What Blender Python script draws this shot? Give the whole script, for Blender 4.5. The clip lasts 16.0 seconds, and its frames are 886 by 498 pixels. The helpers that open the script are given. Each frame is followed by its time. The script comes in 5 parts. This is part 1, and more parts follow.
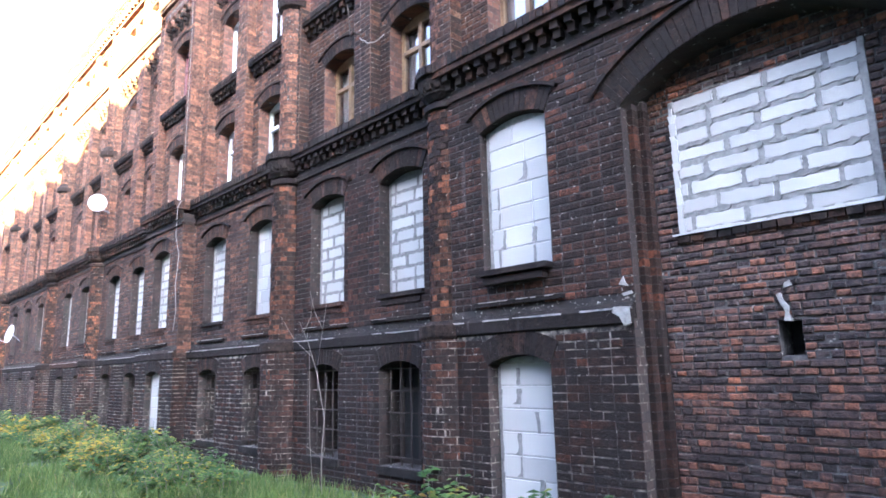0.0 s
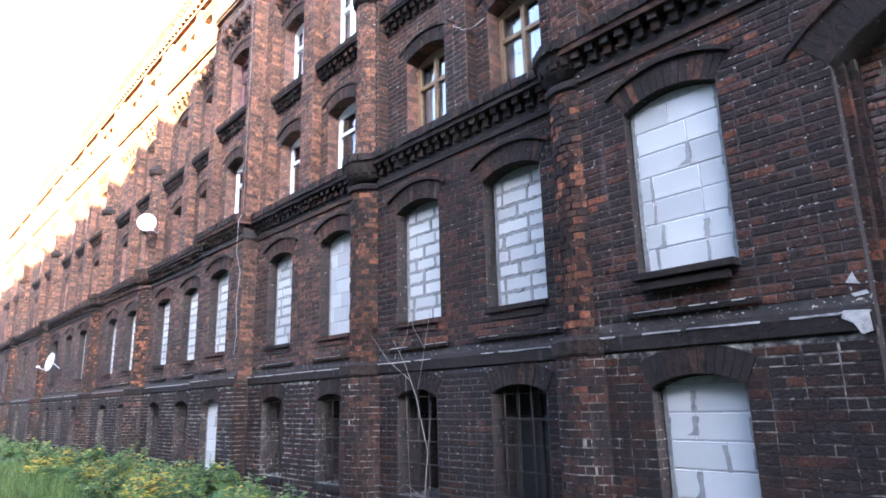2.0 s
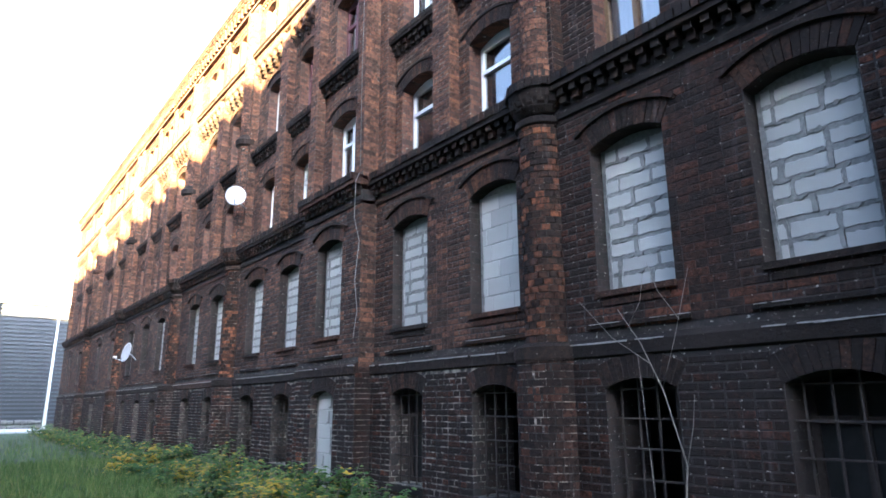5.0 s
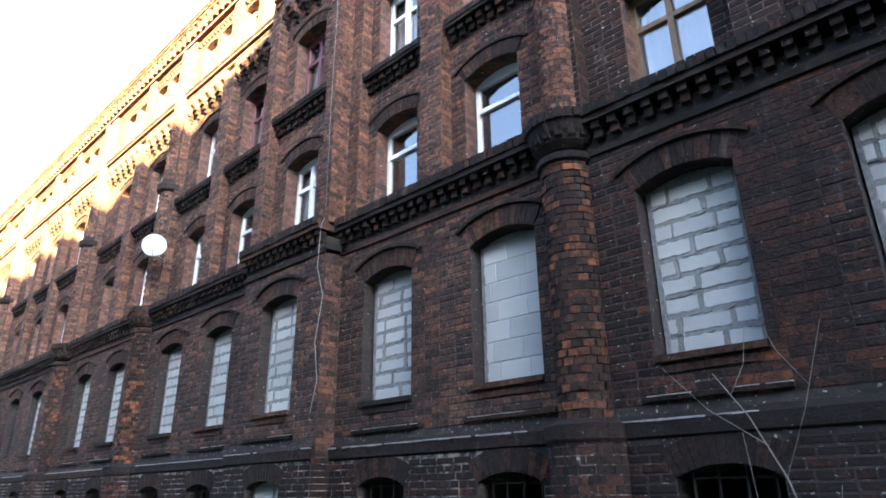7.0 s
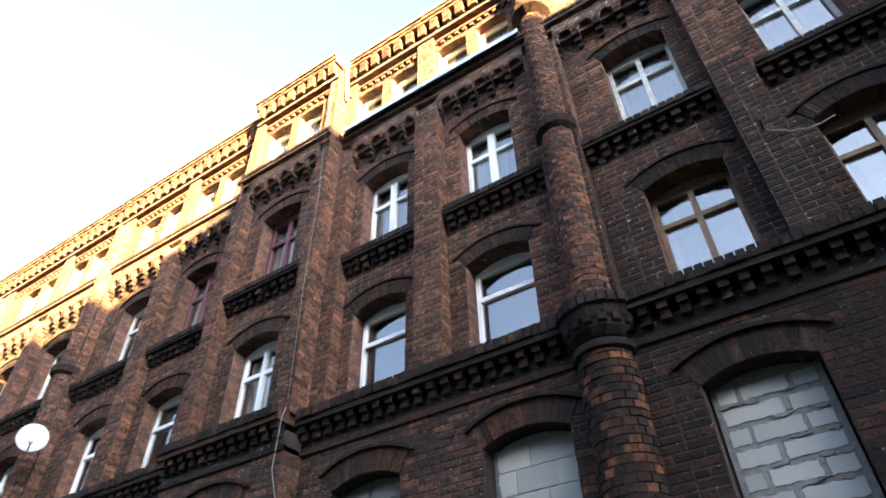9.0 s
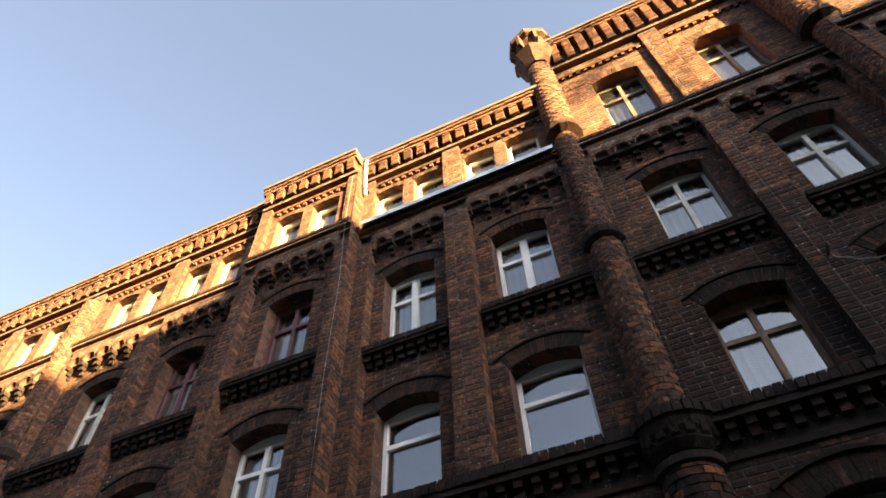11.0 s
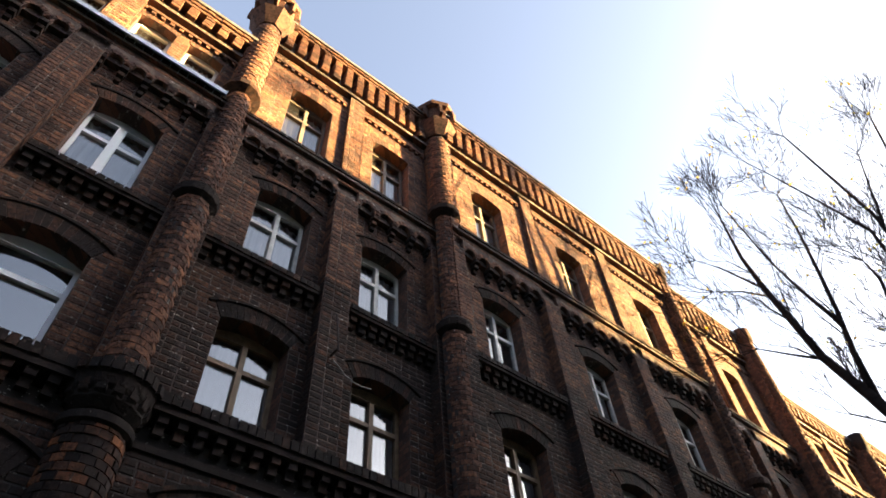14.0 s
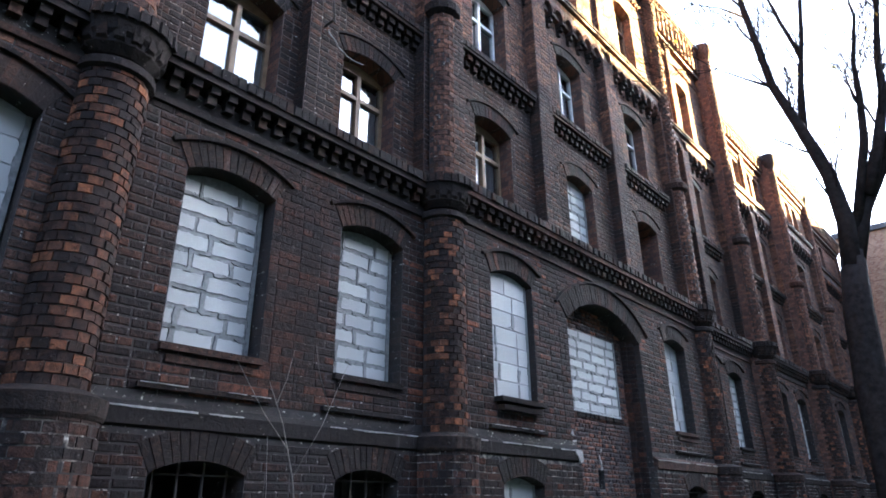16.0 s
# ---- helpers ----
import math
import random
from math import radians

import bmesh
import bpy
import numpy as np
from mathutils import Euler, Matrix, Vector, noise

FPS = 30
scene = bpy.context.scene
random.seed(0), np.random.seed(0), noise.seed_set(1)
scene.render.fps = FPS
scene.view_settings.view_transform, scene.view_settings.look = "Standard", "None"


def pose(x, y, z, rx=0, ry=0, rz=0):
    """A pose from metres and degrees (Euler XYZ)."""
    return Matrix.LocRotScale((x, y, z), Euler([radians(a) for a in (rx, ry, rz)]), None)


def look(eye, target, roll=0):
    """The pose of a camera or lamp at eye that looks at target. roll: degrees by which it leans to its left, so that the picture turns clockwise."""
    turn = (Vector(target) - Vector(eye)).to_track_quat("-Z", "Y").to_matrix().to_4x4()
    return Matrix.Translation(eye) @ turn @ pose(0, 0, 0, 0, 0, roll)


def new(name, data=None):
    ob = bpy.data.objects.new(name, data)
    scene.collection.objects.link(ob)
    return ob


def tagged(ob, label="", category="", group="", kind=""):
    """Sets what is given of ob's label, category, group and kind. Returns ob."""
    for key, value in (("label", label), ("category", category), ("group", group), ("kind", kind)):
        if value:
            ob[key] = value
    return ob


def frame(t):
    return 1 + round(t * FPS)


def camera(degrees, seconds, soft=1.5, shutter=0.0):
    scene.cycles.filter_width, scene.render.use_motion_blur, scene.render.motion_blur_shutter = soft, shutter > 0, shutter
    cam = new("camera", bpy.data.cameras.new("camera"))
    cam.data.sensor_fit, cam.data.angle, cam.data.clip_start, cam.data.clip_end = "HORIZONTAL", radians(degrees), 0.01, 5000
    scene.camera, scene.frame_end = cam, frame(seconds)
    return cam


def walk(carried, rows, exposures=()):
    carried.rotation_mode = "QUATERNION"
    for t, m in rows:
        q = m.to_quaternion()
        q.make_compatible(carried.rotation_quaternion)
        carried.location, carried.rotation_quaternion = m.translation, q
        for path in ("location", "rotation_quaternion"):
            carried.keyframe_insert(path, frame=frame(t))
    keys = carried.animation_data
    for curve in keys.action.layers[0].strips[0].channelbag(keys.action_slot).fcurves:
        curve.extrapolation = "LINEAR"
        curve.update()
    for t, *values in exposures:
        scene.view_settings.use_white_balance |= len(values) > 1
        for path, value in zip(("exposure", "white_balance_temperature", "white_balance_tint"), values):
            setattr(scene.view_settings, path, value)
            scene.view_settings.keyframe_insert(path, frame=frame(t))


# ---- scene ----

cam = camera(69.5, 16.0, soft=1.7)
PATH = [
    (0, (0.129, 0.11, 1.762), (1.488, 1.527, 2.141), -1.3),
    (0.5, (0.075, 0.472, 1.753), (1.431, 1.887, 2.155), -1.3),
    (1, (0.053, 0.882, 1.763), (1.397, 2.301, 2.186), -1.3),
    (1.5, (0.039, 1.253, 1.754), (1.343, 2.701, 2.208), -1.4),
    (2, (0.078, 1.668, 1.736), (1.374, 3.117, 2.205), -1.4),
    (2.5, (0.129, 2.123, 1.736), (1.352, 3.625, 2.234), -1.5),
    (3, (0.158, 2.557, 1.725), (1.334, 4.092, 2.237), -1.3),
    (3.5, (0.185, 3.032, 1.704), (1.3, 4.609, 2.225), -1.2),
    (4, (0.186, 3.488, 1.677), (1.292, 5.076, 2.18), -1.2),
    (4.2, (0.188, 3.666, 1.676), (1.307, 5.249, 2.168), -0.9),
    (6.3, (0.173, 5.605, 1.691), (1.488, 7.022, 2.203), -0.7),
    (6.5, (0.183, 5.785, 1.695), (1.526, 7.163, 2.241), -0.7),
    (7, (0.236, 6.219, 1.726), (1.596, 7.498, 2.443), -0.7),
    (7.5, (0.296, 6.624, 1.734), (1.654, 7.767, 2.657), -0.7),
    (8, (0.345, 7.07, 1.757), (1.656, 8.089, 2.872), -1.0),
    (8.5, (0.356, 7.479, 1.787), (1.657, 8.382, 3.008), -1.3),
    (9, (0.35, 7.892, 1.809), (1.624, 8.685, 3.131), -1.7),
    (9.2, (0.335, 8.052, 1.811), (1.591, 8.805, 3.173), -1.8),
    (11.3, (0.06, 9.47, 1.812), (1.167, 9.844, 3.435), -2.6),
    (11.5, (0.065, 9.565, 1.811), (1.186, 9.825, 3.447), -2.9),
    (12, (0.148, 9.685, 1.819), (1.275, 9.658, 3.471), -3.4),
    (12.5, (0.26, 9.726, 1.806), (1.333, 9.453, 3.471), -3.5),
    (13, (0.341, 9.865, 1.785), (1.341, 9.38, 3.447), -3.8),
    (13.5, (0.427, 9.969, 1.765), (1.359, 9.291, 3.399), -4.2),
    (14, (0.419, 10.035, 1.717), (1.337, 9.18, 3.274), -4.9),
    (14.5, (0.358, 10.136, 1.674), (1.35, 9.106, 3.072), -3.9),
    (15, (0.269, 10.384, 1.638), (1.347, 9.173, 2.808), -1.7),
    (15.5, (0.297, 10.589, 1.588), (1.437, 9.259, 2.553), -0.9),
    (16, (0.447, 10.748, 1.555), (1.693, 9.379, 2.313), -0.3),
]
walk(cam, [(t, look(eye, target, roll)) for t, eye, target, roll in PATH],
     [(0.0, 6.23, 5150, 16), (1.0, 6.15, 5150, 15), (1.5, 5.95, 5100, 14), (2.0, 5.95, 5100, 14), (2.5, 5.76, 5050, 13), (3.5, 5.15, 4980, 10), (4.0, 4.98, 4950, 9), (6.5, 4.98, 4950, 6), (7.5, 5.02, 5050, 6), (9.0, 4.62, 5450, 7),
      (11.5, 3.33, 6200, 10), (12.5, 3.58, 6450, 11), (13.0, 3.58, 6450, 11), (14.5, 3.63, 5700, 10), (15.2, 4.1, 5350, 10), (16.0, 5.3, 5130, 9)])

# ---- sky, sun ----
SUN_EL, SUN_AZ = radians(12.0), radians(61.0)  # azimuth from the facade's normal towards -y
to_sun = Vector((-math.cos(SUN_EL) * math.cos(SUN_AZ), -math.cos(SUN_EL) * math.sin(SUN_AZ), math.sin(SUN_EL)))
world = bpy.data.worlds.new("world")
scene.world = world
world.use_nodes = True
wn = world.node_tree
sky = wn.nodes.new("ShaderNodeTexSky")
sky.sky_type, sky.sun_disc = "NISHITA", False
sky.sun_elevation = SUN_EL
sky.sun_rotation = math.atan2(to_sun.x, to_sun.y)
sky.air_density, sky.dust_density, sky.ozone_density = 0.7, 5.0, 1.0
haze = wn.nodes.new("ShaderNodeHueSaturation")      # thin high haze pales the blue
haze.inputs["Saturation"].default_value, haze.inputs["Value"].default_value = 0.62, 1.2
wn.links.new(sky.outputs[0], haze.inputs["Color"])
wn.links.new(haze.outputs[0], wn.nodes["Background"].inputs[0])
wn.nodes["Background"].inputs[1].default_value = 0.05
sun_data = bpy.data.lights.new("sun", "SUN")
sun_data.energy, sun_data.angle, sun_data.color = 10.0, radians(0.5), (1.0, 0.62, 0.22)
sun = new("sun", sun_data)
sun.matrix_world = look((0, 0, 40), Vector((0, 0, 40)) - to_sun)


# ---- materials ----
def nodes_of(name):
    m = bpy.data.materials.new(name)
    m.use_nodes = True
    nt = m.node_tree
    return m, nt, nt.nodes["Principled BSDF"]


def node(nt, kind, **props):
    n = nt.nodes.new(kind)
    for k, v in props.items():
        setattr(n, k, v)
    return n


def ramp(nt, fac, stops):
    r = nt.nodes.new("ShaderNodeValToRGB")
    while len(r.color_ramp.elements) < len(stops):
        r.color_ramp.elements.new(0.5)
    for e, (p, c) in zip(r.color_ramp.elements, stops):
        e.position, e.color = p, (*c, 1)
    nt.links.new(fac, r.inputs[0])
    return r.outputs[0]


def noise_tex(nt, scale, detail=5.0, rough=0.6, coords=None, distortion=0.0):
    n = nt.nodes.new("ShaderNodeTexNoise")
    n.inputs["Scale"].default_value, n.inputs["Detail"].default_value = scale, detail
    n.inputs["Roughness"].default_value, n.inputs["Distortion"].default_value = rough, distortion
    if coords is not None:
        nt.links.new(coords, n.inputs["Vector"])
    return n.outputs["Fac"]


def world_pos(nt, scale=None):
    g = nt.nodes.new("ShaderNodeNewGeometry").outputs["Position"]
    if scale is None:
        return g
    m = node(nt, "ShaderNodeMapping")
    m.inputs["Scale"].default_value = scale
    nt.links.new(g, m.inputs["Vector"])
    return m.outputs[0]


def mix(nt, fac, a, b, blend="MIX"):
    m = node(nt, "ShaderNodeMix", data_type="RGBA", blend_type=blend)
    for sock, v in ((m.inputs[0], fac), (m.inputs[6], a), (m.inputs[7], b)):
        if isinstance(v, (int, float)):
            sock.default_value = v
        elif isinstance(v, tuple):
            sock.default_value = (*v, 1)
        else:
            nt.links.new(v, sock)
    return m.outputs[2]


def math_node(nt, op, a, b=0.0, c=0.0):
    m = node(nt, "ShaderNodeMath", operation=op)
    for sock, v in zip(m.inputs, (a, b, c)):
        if isinstance(v, (int, float)):
            sock.default_value = v
        else:
            nt.links.new(v, sock)
    return m.outputs[0]


def bump(nt, bsdf, height, strength=0.4, distance=0.01):
    b = nt.nodes.new("ShaderNodeBump")
    b.inputs["Strength"].default_value, b.inputs["Distance"].default_value = strength, distance
    nt.links.new(height, b.inputs["Height"])
    nt.links.new(b.outputs[0], bsdf.inputs["Normal"])


def piece_random(nt):
    """A number for each piece, whether an object of its own or an island of a joined mesh."""
    a = nt.nodes.new("ShaderNodeObjectInfo").outputs["Random"]
    b = nt.nodes.new("ShaderNodeNewGeometry").outputs["Random Per Island"]
    return math_node(nt, "FRACT", math_node(nt, "ADD", a, b))


SOOT = (0.022, 0.018, 0.017)


def brick_material(name, stops, soot_at, soot_soft=0.16, pale=0.5, patch=0.35):
    """Fired brick: a colour for each piece, grain, and patches of soot with edges of their own."""
    m, nt, bsdf = nodes_of(name)
    # bricks of one kind lie in patches; each still has its own tone
    drift = noise_tex(nt, 1.7, 4, 0.6, world_pos(nt, (1, 1, 1.3)), 0.3)
    tone = math_node(nt, "ADD", math_node(nt, "MULTIPLY", piece_random(nt), 1.0 - patch), math_node(nt, "MULTIPLY_ADD", drift, 2.4 * patch, -0.7 * patch))
    base = ramp(nt, tone, stops)
    grain = noise_tex(nt, 60, 6, 0.7, world_pos(nt))
    mottle = noise_tex(nt, 17, 5, 0.7, world_pos(nt), 0.5)
    base = mix(nt, 0.6, base, ramp(nt, grain, [(0.3, (0.40, 0.38, 0.37)), (0.7, (1.25, 1.2, 1.15))]), "MULTIPLY")
    base = mix(nt, 0.9, base, ramp(nt, mottle, [(0.34, (0.22, 0.215, 0.235)), (0.50, (0.95, 0.95, 0.95)), (0.64, (1.5, 1.32, 1.15))]), "MULTIPLY")
    big = noise_tex(nt, 0.9, 6, 0.65, world_pos(nt, (1, 1, 0.7)), 0.4)
    each = math_node(nt, "MULTIPLY_ADD", piece_random(nt), 0.2, -0.1)
    fac = math_node(nt, "ADD", math_node(nt, "ADD", big, each), math_node(nt, "MULTIPLY_ADD", mottle, 0.4, -0.2))
    soot = ramp(nt, fac, [(max(soot_at - soot_soft, 0.0), (0, 0, 0)), (min(soot_at + soot_soft, 1.0), (1, 1, 1))])
    col = mix(nt, soot, mix(nt, 0.16, SOOT, base), base)
    streak = noise_tex(nt, 3.0, 4, 0.6, world_pos(nt, (2.5, 2.5, 0.35)))
    col = mix(nt, ramp(nt, streak, [(0.62, (0, 0, 0)), (0.80, (0.35, 0.35, 0.35))]), col, (0.14, 0.13, 0.125))
    fleck = noise_tex(nt, 26.0, 4, 0.6, world_pos(nt, (1, 1, 1.4)))
    col = mix(nt, ramp(nt, fleck, [(0.665, (0, 0, 0)), (0.74, (pale, pale, pale))]), col, (0.24, 0.215, 0.19))
    nt.links.new(col, bsdf.inputs["Base Color"])
    bsdf.inputs["Roughness"].default_value = 0.9
    bsdf.inputs["Specular IOR Level"].default_value = 0.1
    bump(nt, bsdf, math_node(nt, "ADD", grain, math_node(nt, "MULTIPLY", mottle, 2.0)), 0.8, 0.01)
    return m


def mortar_material(name, dark, light, at=0.5, brick=None):
    """Mortar on the front; on reveals and returns the bond of the bricks that turn the corner."""
    m, nt, bsdf = nodes_of(name)
    n = noise_tex(nt, 5.0, 8, 0.7, world_pos(nt))
    col = ramp(nt, n, [(at - 0.12, dark), (at + 0.16, light)])
    chips = noise_tex(nt, 19, 4, 0.65, world_pos(nt, (1, 1, 1.6)))
    col = mix(nt, ramp(nt, chips, [(0.61, (0, 0, 0)), (0.68, (0.85, 0.85, 0.85))]), col, (0.46, 0.43, 0.38))
    height = noise_tex(nt, 90, 5, 0.7, world_pos(nt))
    if brick:
        pos = node(nt, "ShaderNodeSeparateXYZ")
        nt.links.new(world_pos(nt), pos.inputs[0])
        uv = node(nt, "ShaderNodeCombineXYZ")
        nt.links.new(math_node(nt, "ADD", pos.outputs[0], pos.outputs[1]), uv.inputs[0])
        nt.links.new(pos.outputs[2], uv.inputs[1])
        bt = node(nt, "ShaderNodeTexBrick", offset=0.5)
        nt.links.new(uv.outputs[0], bt.inputs["Vector"])
        bt.inputs["Color1"].default_value, bt.inputs["Color2"].default_value = (*brick[0], 1), (*brick[1], 1)
        bt.inputs["Scale"].default_value, bt.inputs["Mortar Size"].default_value = 1.0, 0.006
        bt.inputs["Brick Width"].default_value, bt.inputs["Row Height"].default_value = 0.1225, 0.0775
        nt.links.new(col, bt.inputs["Mortar"])
        nrm = node(nt, "ShaderNodeSeparateXYZ")
        nt.links.new(nt.nodes.new("ShaderNodeNewGeometry").outputs["True Normal"], nrm.inputs[0])
        side = math_node(nt, "LESS_THAN", math_node(nt, "ABSOLUTE", nrm.outputs[0]), 0.5)
        worn = mix(nt, 0.6, bt.outputs["Color"], ramp(nt, noise_tex(nt, 40, 5, 0.7, world_pos(nt)), [(0.3, (0.5, 0.5, 0.5)), (0.7, (1.2, 1.2, 1.2))]), "MULTIPLY")
        col = mix(nt, side, col, worn)
        height = math_node(nt, "SUBTRACT", height, math_node(nt, "MULTIPLY", bt.outputs["Fac"], side))
    nt.links.new(col, bsdf.inputs["Base Color"])
    bsdf.inputs["Roughness"].default_value = 0.95
    bump(nt, bsdf, height, 0.5, 0.006)
    return m


RED = [(0.0, (0.048, 0.031, 0.026)), (0.35, (0.088, 0.050, 0.038)), (0.7, (0.132, 0.070, 0.048)), (0.93, (0.205, 0.102, 0.062)), (1.0, (0.29, 0.185, 0.125))]
DARK = [(0.0, (0.016, 0.0125, 0.012)), (0.35, (0.027, 0.0185, 0.0165)), (0.66, (0.044, 0.0255, 0.0205)), (0.84, (0.082, 0.038, 0.026)), (0.94, (0.17, 0.066, 0.036)), (1.0, (0.22, 0.088, 0.045))]
ROUGH = [(0.0, (0.042, 0.037, 0.039)), (0.3, (0.078, 0.062, 0.060)), (0.55, (0.112, 0.075, 0.066)), (0.75, (0.150, 0.084, 0.064)), (0.88, (0.21, 0.098, 0.065)), (0.95, (0.28, 0.120, 0.072)), (1.0, (0.30, 0.275, 0.255))]
ORANGE = [(0.0, (0.018, 0.014, 0.013)), (0.40, (0.032, 0.0215, 0.018)), (0.60, (0.052, 0.030, 0.023)), (0.78, (0.110, 0.052, 0.032)), (0.90, (0.20, 0.086, 0.046)), (1.0, (0.28, 0.125, 0.066))]
BROWN = [(0.0, (0.030, 0.022, 0.0195)), (0.35, (0.054, 0.035, 0.029)), (0.65, (0.086, 0.050, 0.038)), (0.88, (0.140, 0.072, 0.047)), (1.0, (0.23, 0.115, 0.068))]
M_RED = brick_material("red_brick", RED, 0.34)
M_PANEL = brick_material("sooty_red_brick", RED, 0.46)
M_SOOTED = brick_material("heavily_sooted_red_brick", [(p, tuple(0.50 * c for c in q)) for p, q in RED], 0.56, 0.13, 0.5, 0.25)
M_DARK = brick_material("sooty_brick", DARK, 0.43, 0.2, 0.55, 0.26)
M_BROWN_BRICK = brick_material("red_brown_brick", BROWN, 0.42, 0.18, 0.6, 0.3)
M_PLINTH = brick_material("plinth_brick", [(p, tuple(0.7 * c for c in q)) for p, q in DARK], 0.48)
M_ROUGH = brick_material("patched_brick", ROUGH, 0.38, 0.16, 0.8, 0.2)
M_ORANGE = brick_material("weathered_orange_brick", ORANGE, 0.40, 0.16, 0.5, 0.22)
M_BLACK = brick_material("black_glazed_brick", [(0.0, (0.013, 0.0115, 0.011)), (0.6, (0.025, 0.0185, 0.016)), (0.86, (0.050, 0.029, 0.022)), (1.0, (0.11, 0.054, 0.034))], 0.45, 0.16, 0.6, 0.2)
M_MORTAR_D = mortar_material("sooty_mortar", (0.019, 0.0155, 0.0145), (0.060, 0.048, 0.042), 0.58, ((0.014, 0.011, 0.010), (0.032, 0.020, 0.016)))
M_MORTAR = mortar_material("lime_mortar", (0.040, 0.026, 0.021), (0.17, 0.125, 0.095), 0.60, ((0.05, 0.027, 0.020), (0.15, 0.066, 0.040)))
M_MORTAR_P = mortar_material("plinth_mortar", (0.016, 0.014, 0.013), (0.46, 0.41, 0.34), 0.60, ((0.020, 0.018, 0.016), (0.05, 0.032, 0.026)))
M_MORTAR_R = mortar_material("patch_mortar", (0.045, 0.041, 0.040), (0.19, 0.18, 0.165), 0.58)


def plain(name, col, rough=0.6, metal=0.0, vary=0.25, scale=12.0, bumps=0.15):
    m, nt, bsdf = nodes_of(name)
    n = noise_tex(nt, scale, 6, 0.65, world_pos(nt))
    lo, hi = tuple(c * (1 - vary) for c in col), tuple(min(c * (1 + vary), 1) for c in col)
    nt.links.new(ramp(nt, n, [(0.3, lo), (0.7, hi)]), bsdf.inputs["Base Color"])
    bsdf.inputs["Roughness"].default_value, bsdf.inputs["Metallic"].default_value = rough, metal
    if bumps:
        bump(nt, bsdf, noise_tex(nt, scale * 6, 4, 0.6, world_pos(nt)), bumps, 0.01)
    return m


def block_material():
    m, nt, bsdf = nodes_of("aerated_concrete_block")
    base = ramp(nt, piece_random(nt), [(0.0, (0.31, 0.31, 0.298)), (0.5, (0.365, 0.362, 0.348)), (1.0, (0.415, 0.41, 0.394))])
    n = noise_tex(nt, 9, 7, 0.7, world_pos(nt))
    col = mix(nt, ramp(nt, n, [(0.60, (0, 0, 0)), (0.78, (0.5, 0.5, 0.5))]), base, (0.36, 0.36, 0.36))
    nt.links.new(col, bsdf.inputs["Base Color"])
    bsdf.inputs["Roughness"].default_value = 0.95
    bump(nt, bsdf, noise_tex(nt, 120, 4, 0.7, world_pos(nt)), 0.35, 0.004)
    return m


M_BLOCK = block_material()
M_BLOCKJOINT = plain("grey_cement", (0.175, 0.173, 0.166), 0.95, 0, 0.35, 20, 0.5)
M_THINJOINT = plain("thin_bed_mortar", (0.27, 0.268, 0.26), 0.95, 0, 0.3, 20, 0.3)


def ledge_material():
    """Sooty cement render: black with grey weathering, chips and drips."""
    m, nt, bsdf = nodes_of("sooty_render_ledge")
    n = noise_tex(nt, 4.0, 8, 0.75, world_pos(nt, (1, 1, 0.6)), 0.4)
    col = ramp(nt, n, [(0.35, (0.012, 0.011, 0.0105)), (0.58, (0.024, 0.020, 0.018)), (0.70, (0.055, 0.047, 0.042)), (0.80, (0.15, 0.14, 0.13))])
    drip = noise_tex(nt, 9.0, 4, 0.6, world_pos(nt, (1.5, 1.5, 0.2)))
    col = mix(nt, ramp(nt, drip, [(0.62, (0, 0, 0)), (0.76, (0.35, 0.35, 0.35))]), col, (0.13, 0.12, 0.115))
    nt.links.new(col, bsdf.inputs["Base Color"])
    bsdf.inputs["Roughness"].default_value = 0.95
    bsdf.inputs["Specular IOR Level"].default_value = 0.15
    bump(nt, bsdf, math_node(nt, "ADD", noise_tex(nt, 45, 5, 0.7, world_pos(nt)), math_node(nt, "MULTIPLY", n, 2.0)), 1.0, 0.012)
    return m


M_STONE = ledge_material()
M_PLASTER = plain("worn_plaster_ledge", (0.27, 0.255, 0.235), 0.9, 0, 0.45, 14, 0.5)
M_SILL = plain("grey_stone_sill", (0.13, 0.125, 0.12), 0.9, 0, 0.5, 9, 0.5)
M_WHITE = plain("white_plastic_frame", (0.78, 0.78, 0.79), 0.35, 0, 0.05, 5, 0)
M_OLDWHITE = plain("old_white_paint", (0.55, 0.54, 0.50), 0.6, 0, 0.25, 14, 0.2)
M_BROWN = plain("brown_stained_wood", (0.16, 0.10, 0.05), 0.6, 0, 0.35, 14, 0.2)
M_GREYWOOD = plain("bare_grey_wood", (0.09, 0.078, 0.066), 0.8, 0, 0.3, 14, 0.2)
M_REDPAINT = plain("dark_red_paint", (0.10, 0.032, 0.04), 0.5, 0, 0.2, 14, 0.1)
M_YELLOWGREEN = plain("yellow_green_paint", (0.35, 0.34, 0.06), 0.5, 0, 0.2, 14, 0.1)
M_IRON = plain("rusty_iron", (0.030, 0.022, 0.018), 0.85, 0.1, 0.4, 25, 0.3)
M_TIN = plain("roofing_tin", (0.42, 0.47, 0.53), 0.5, 0.2, 0.25, 10, 0.1)
# near-black colour stands in for the shade inside the rooms and the hole
M_GLOOM = plain("painted_gloom", (0.020, 0.019, 0.018), 0.9, 0, 0.3, 2, 0)
M_CURTAIN = plain("pale_curtain", (0.66, 0.68, 0.71), 0.9, 0, 0.15, 3, 0.2)
M_TILE = plain("roof_felt", (0.05, 0.045, 0.045), 0.9, 0, 0.3, 4, 0.3)
M_CABLE = plain("grey_cable", (0.20, 0.19, 0.18), 0.6, 0, 0.2, 8, 0)
M_BARK = plain("dark_bark", (0.020, 0.017, 0.016), 1.0, 0, 0.5, 9, 1.0)
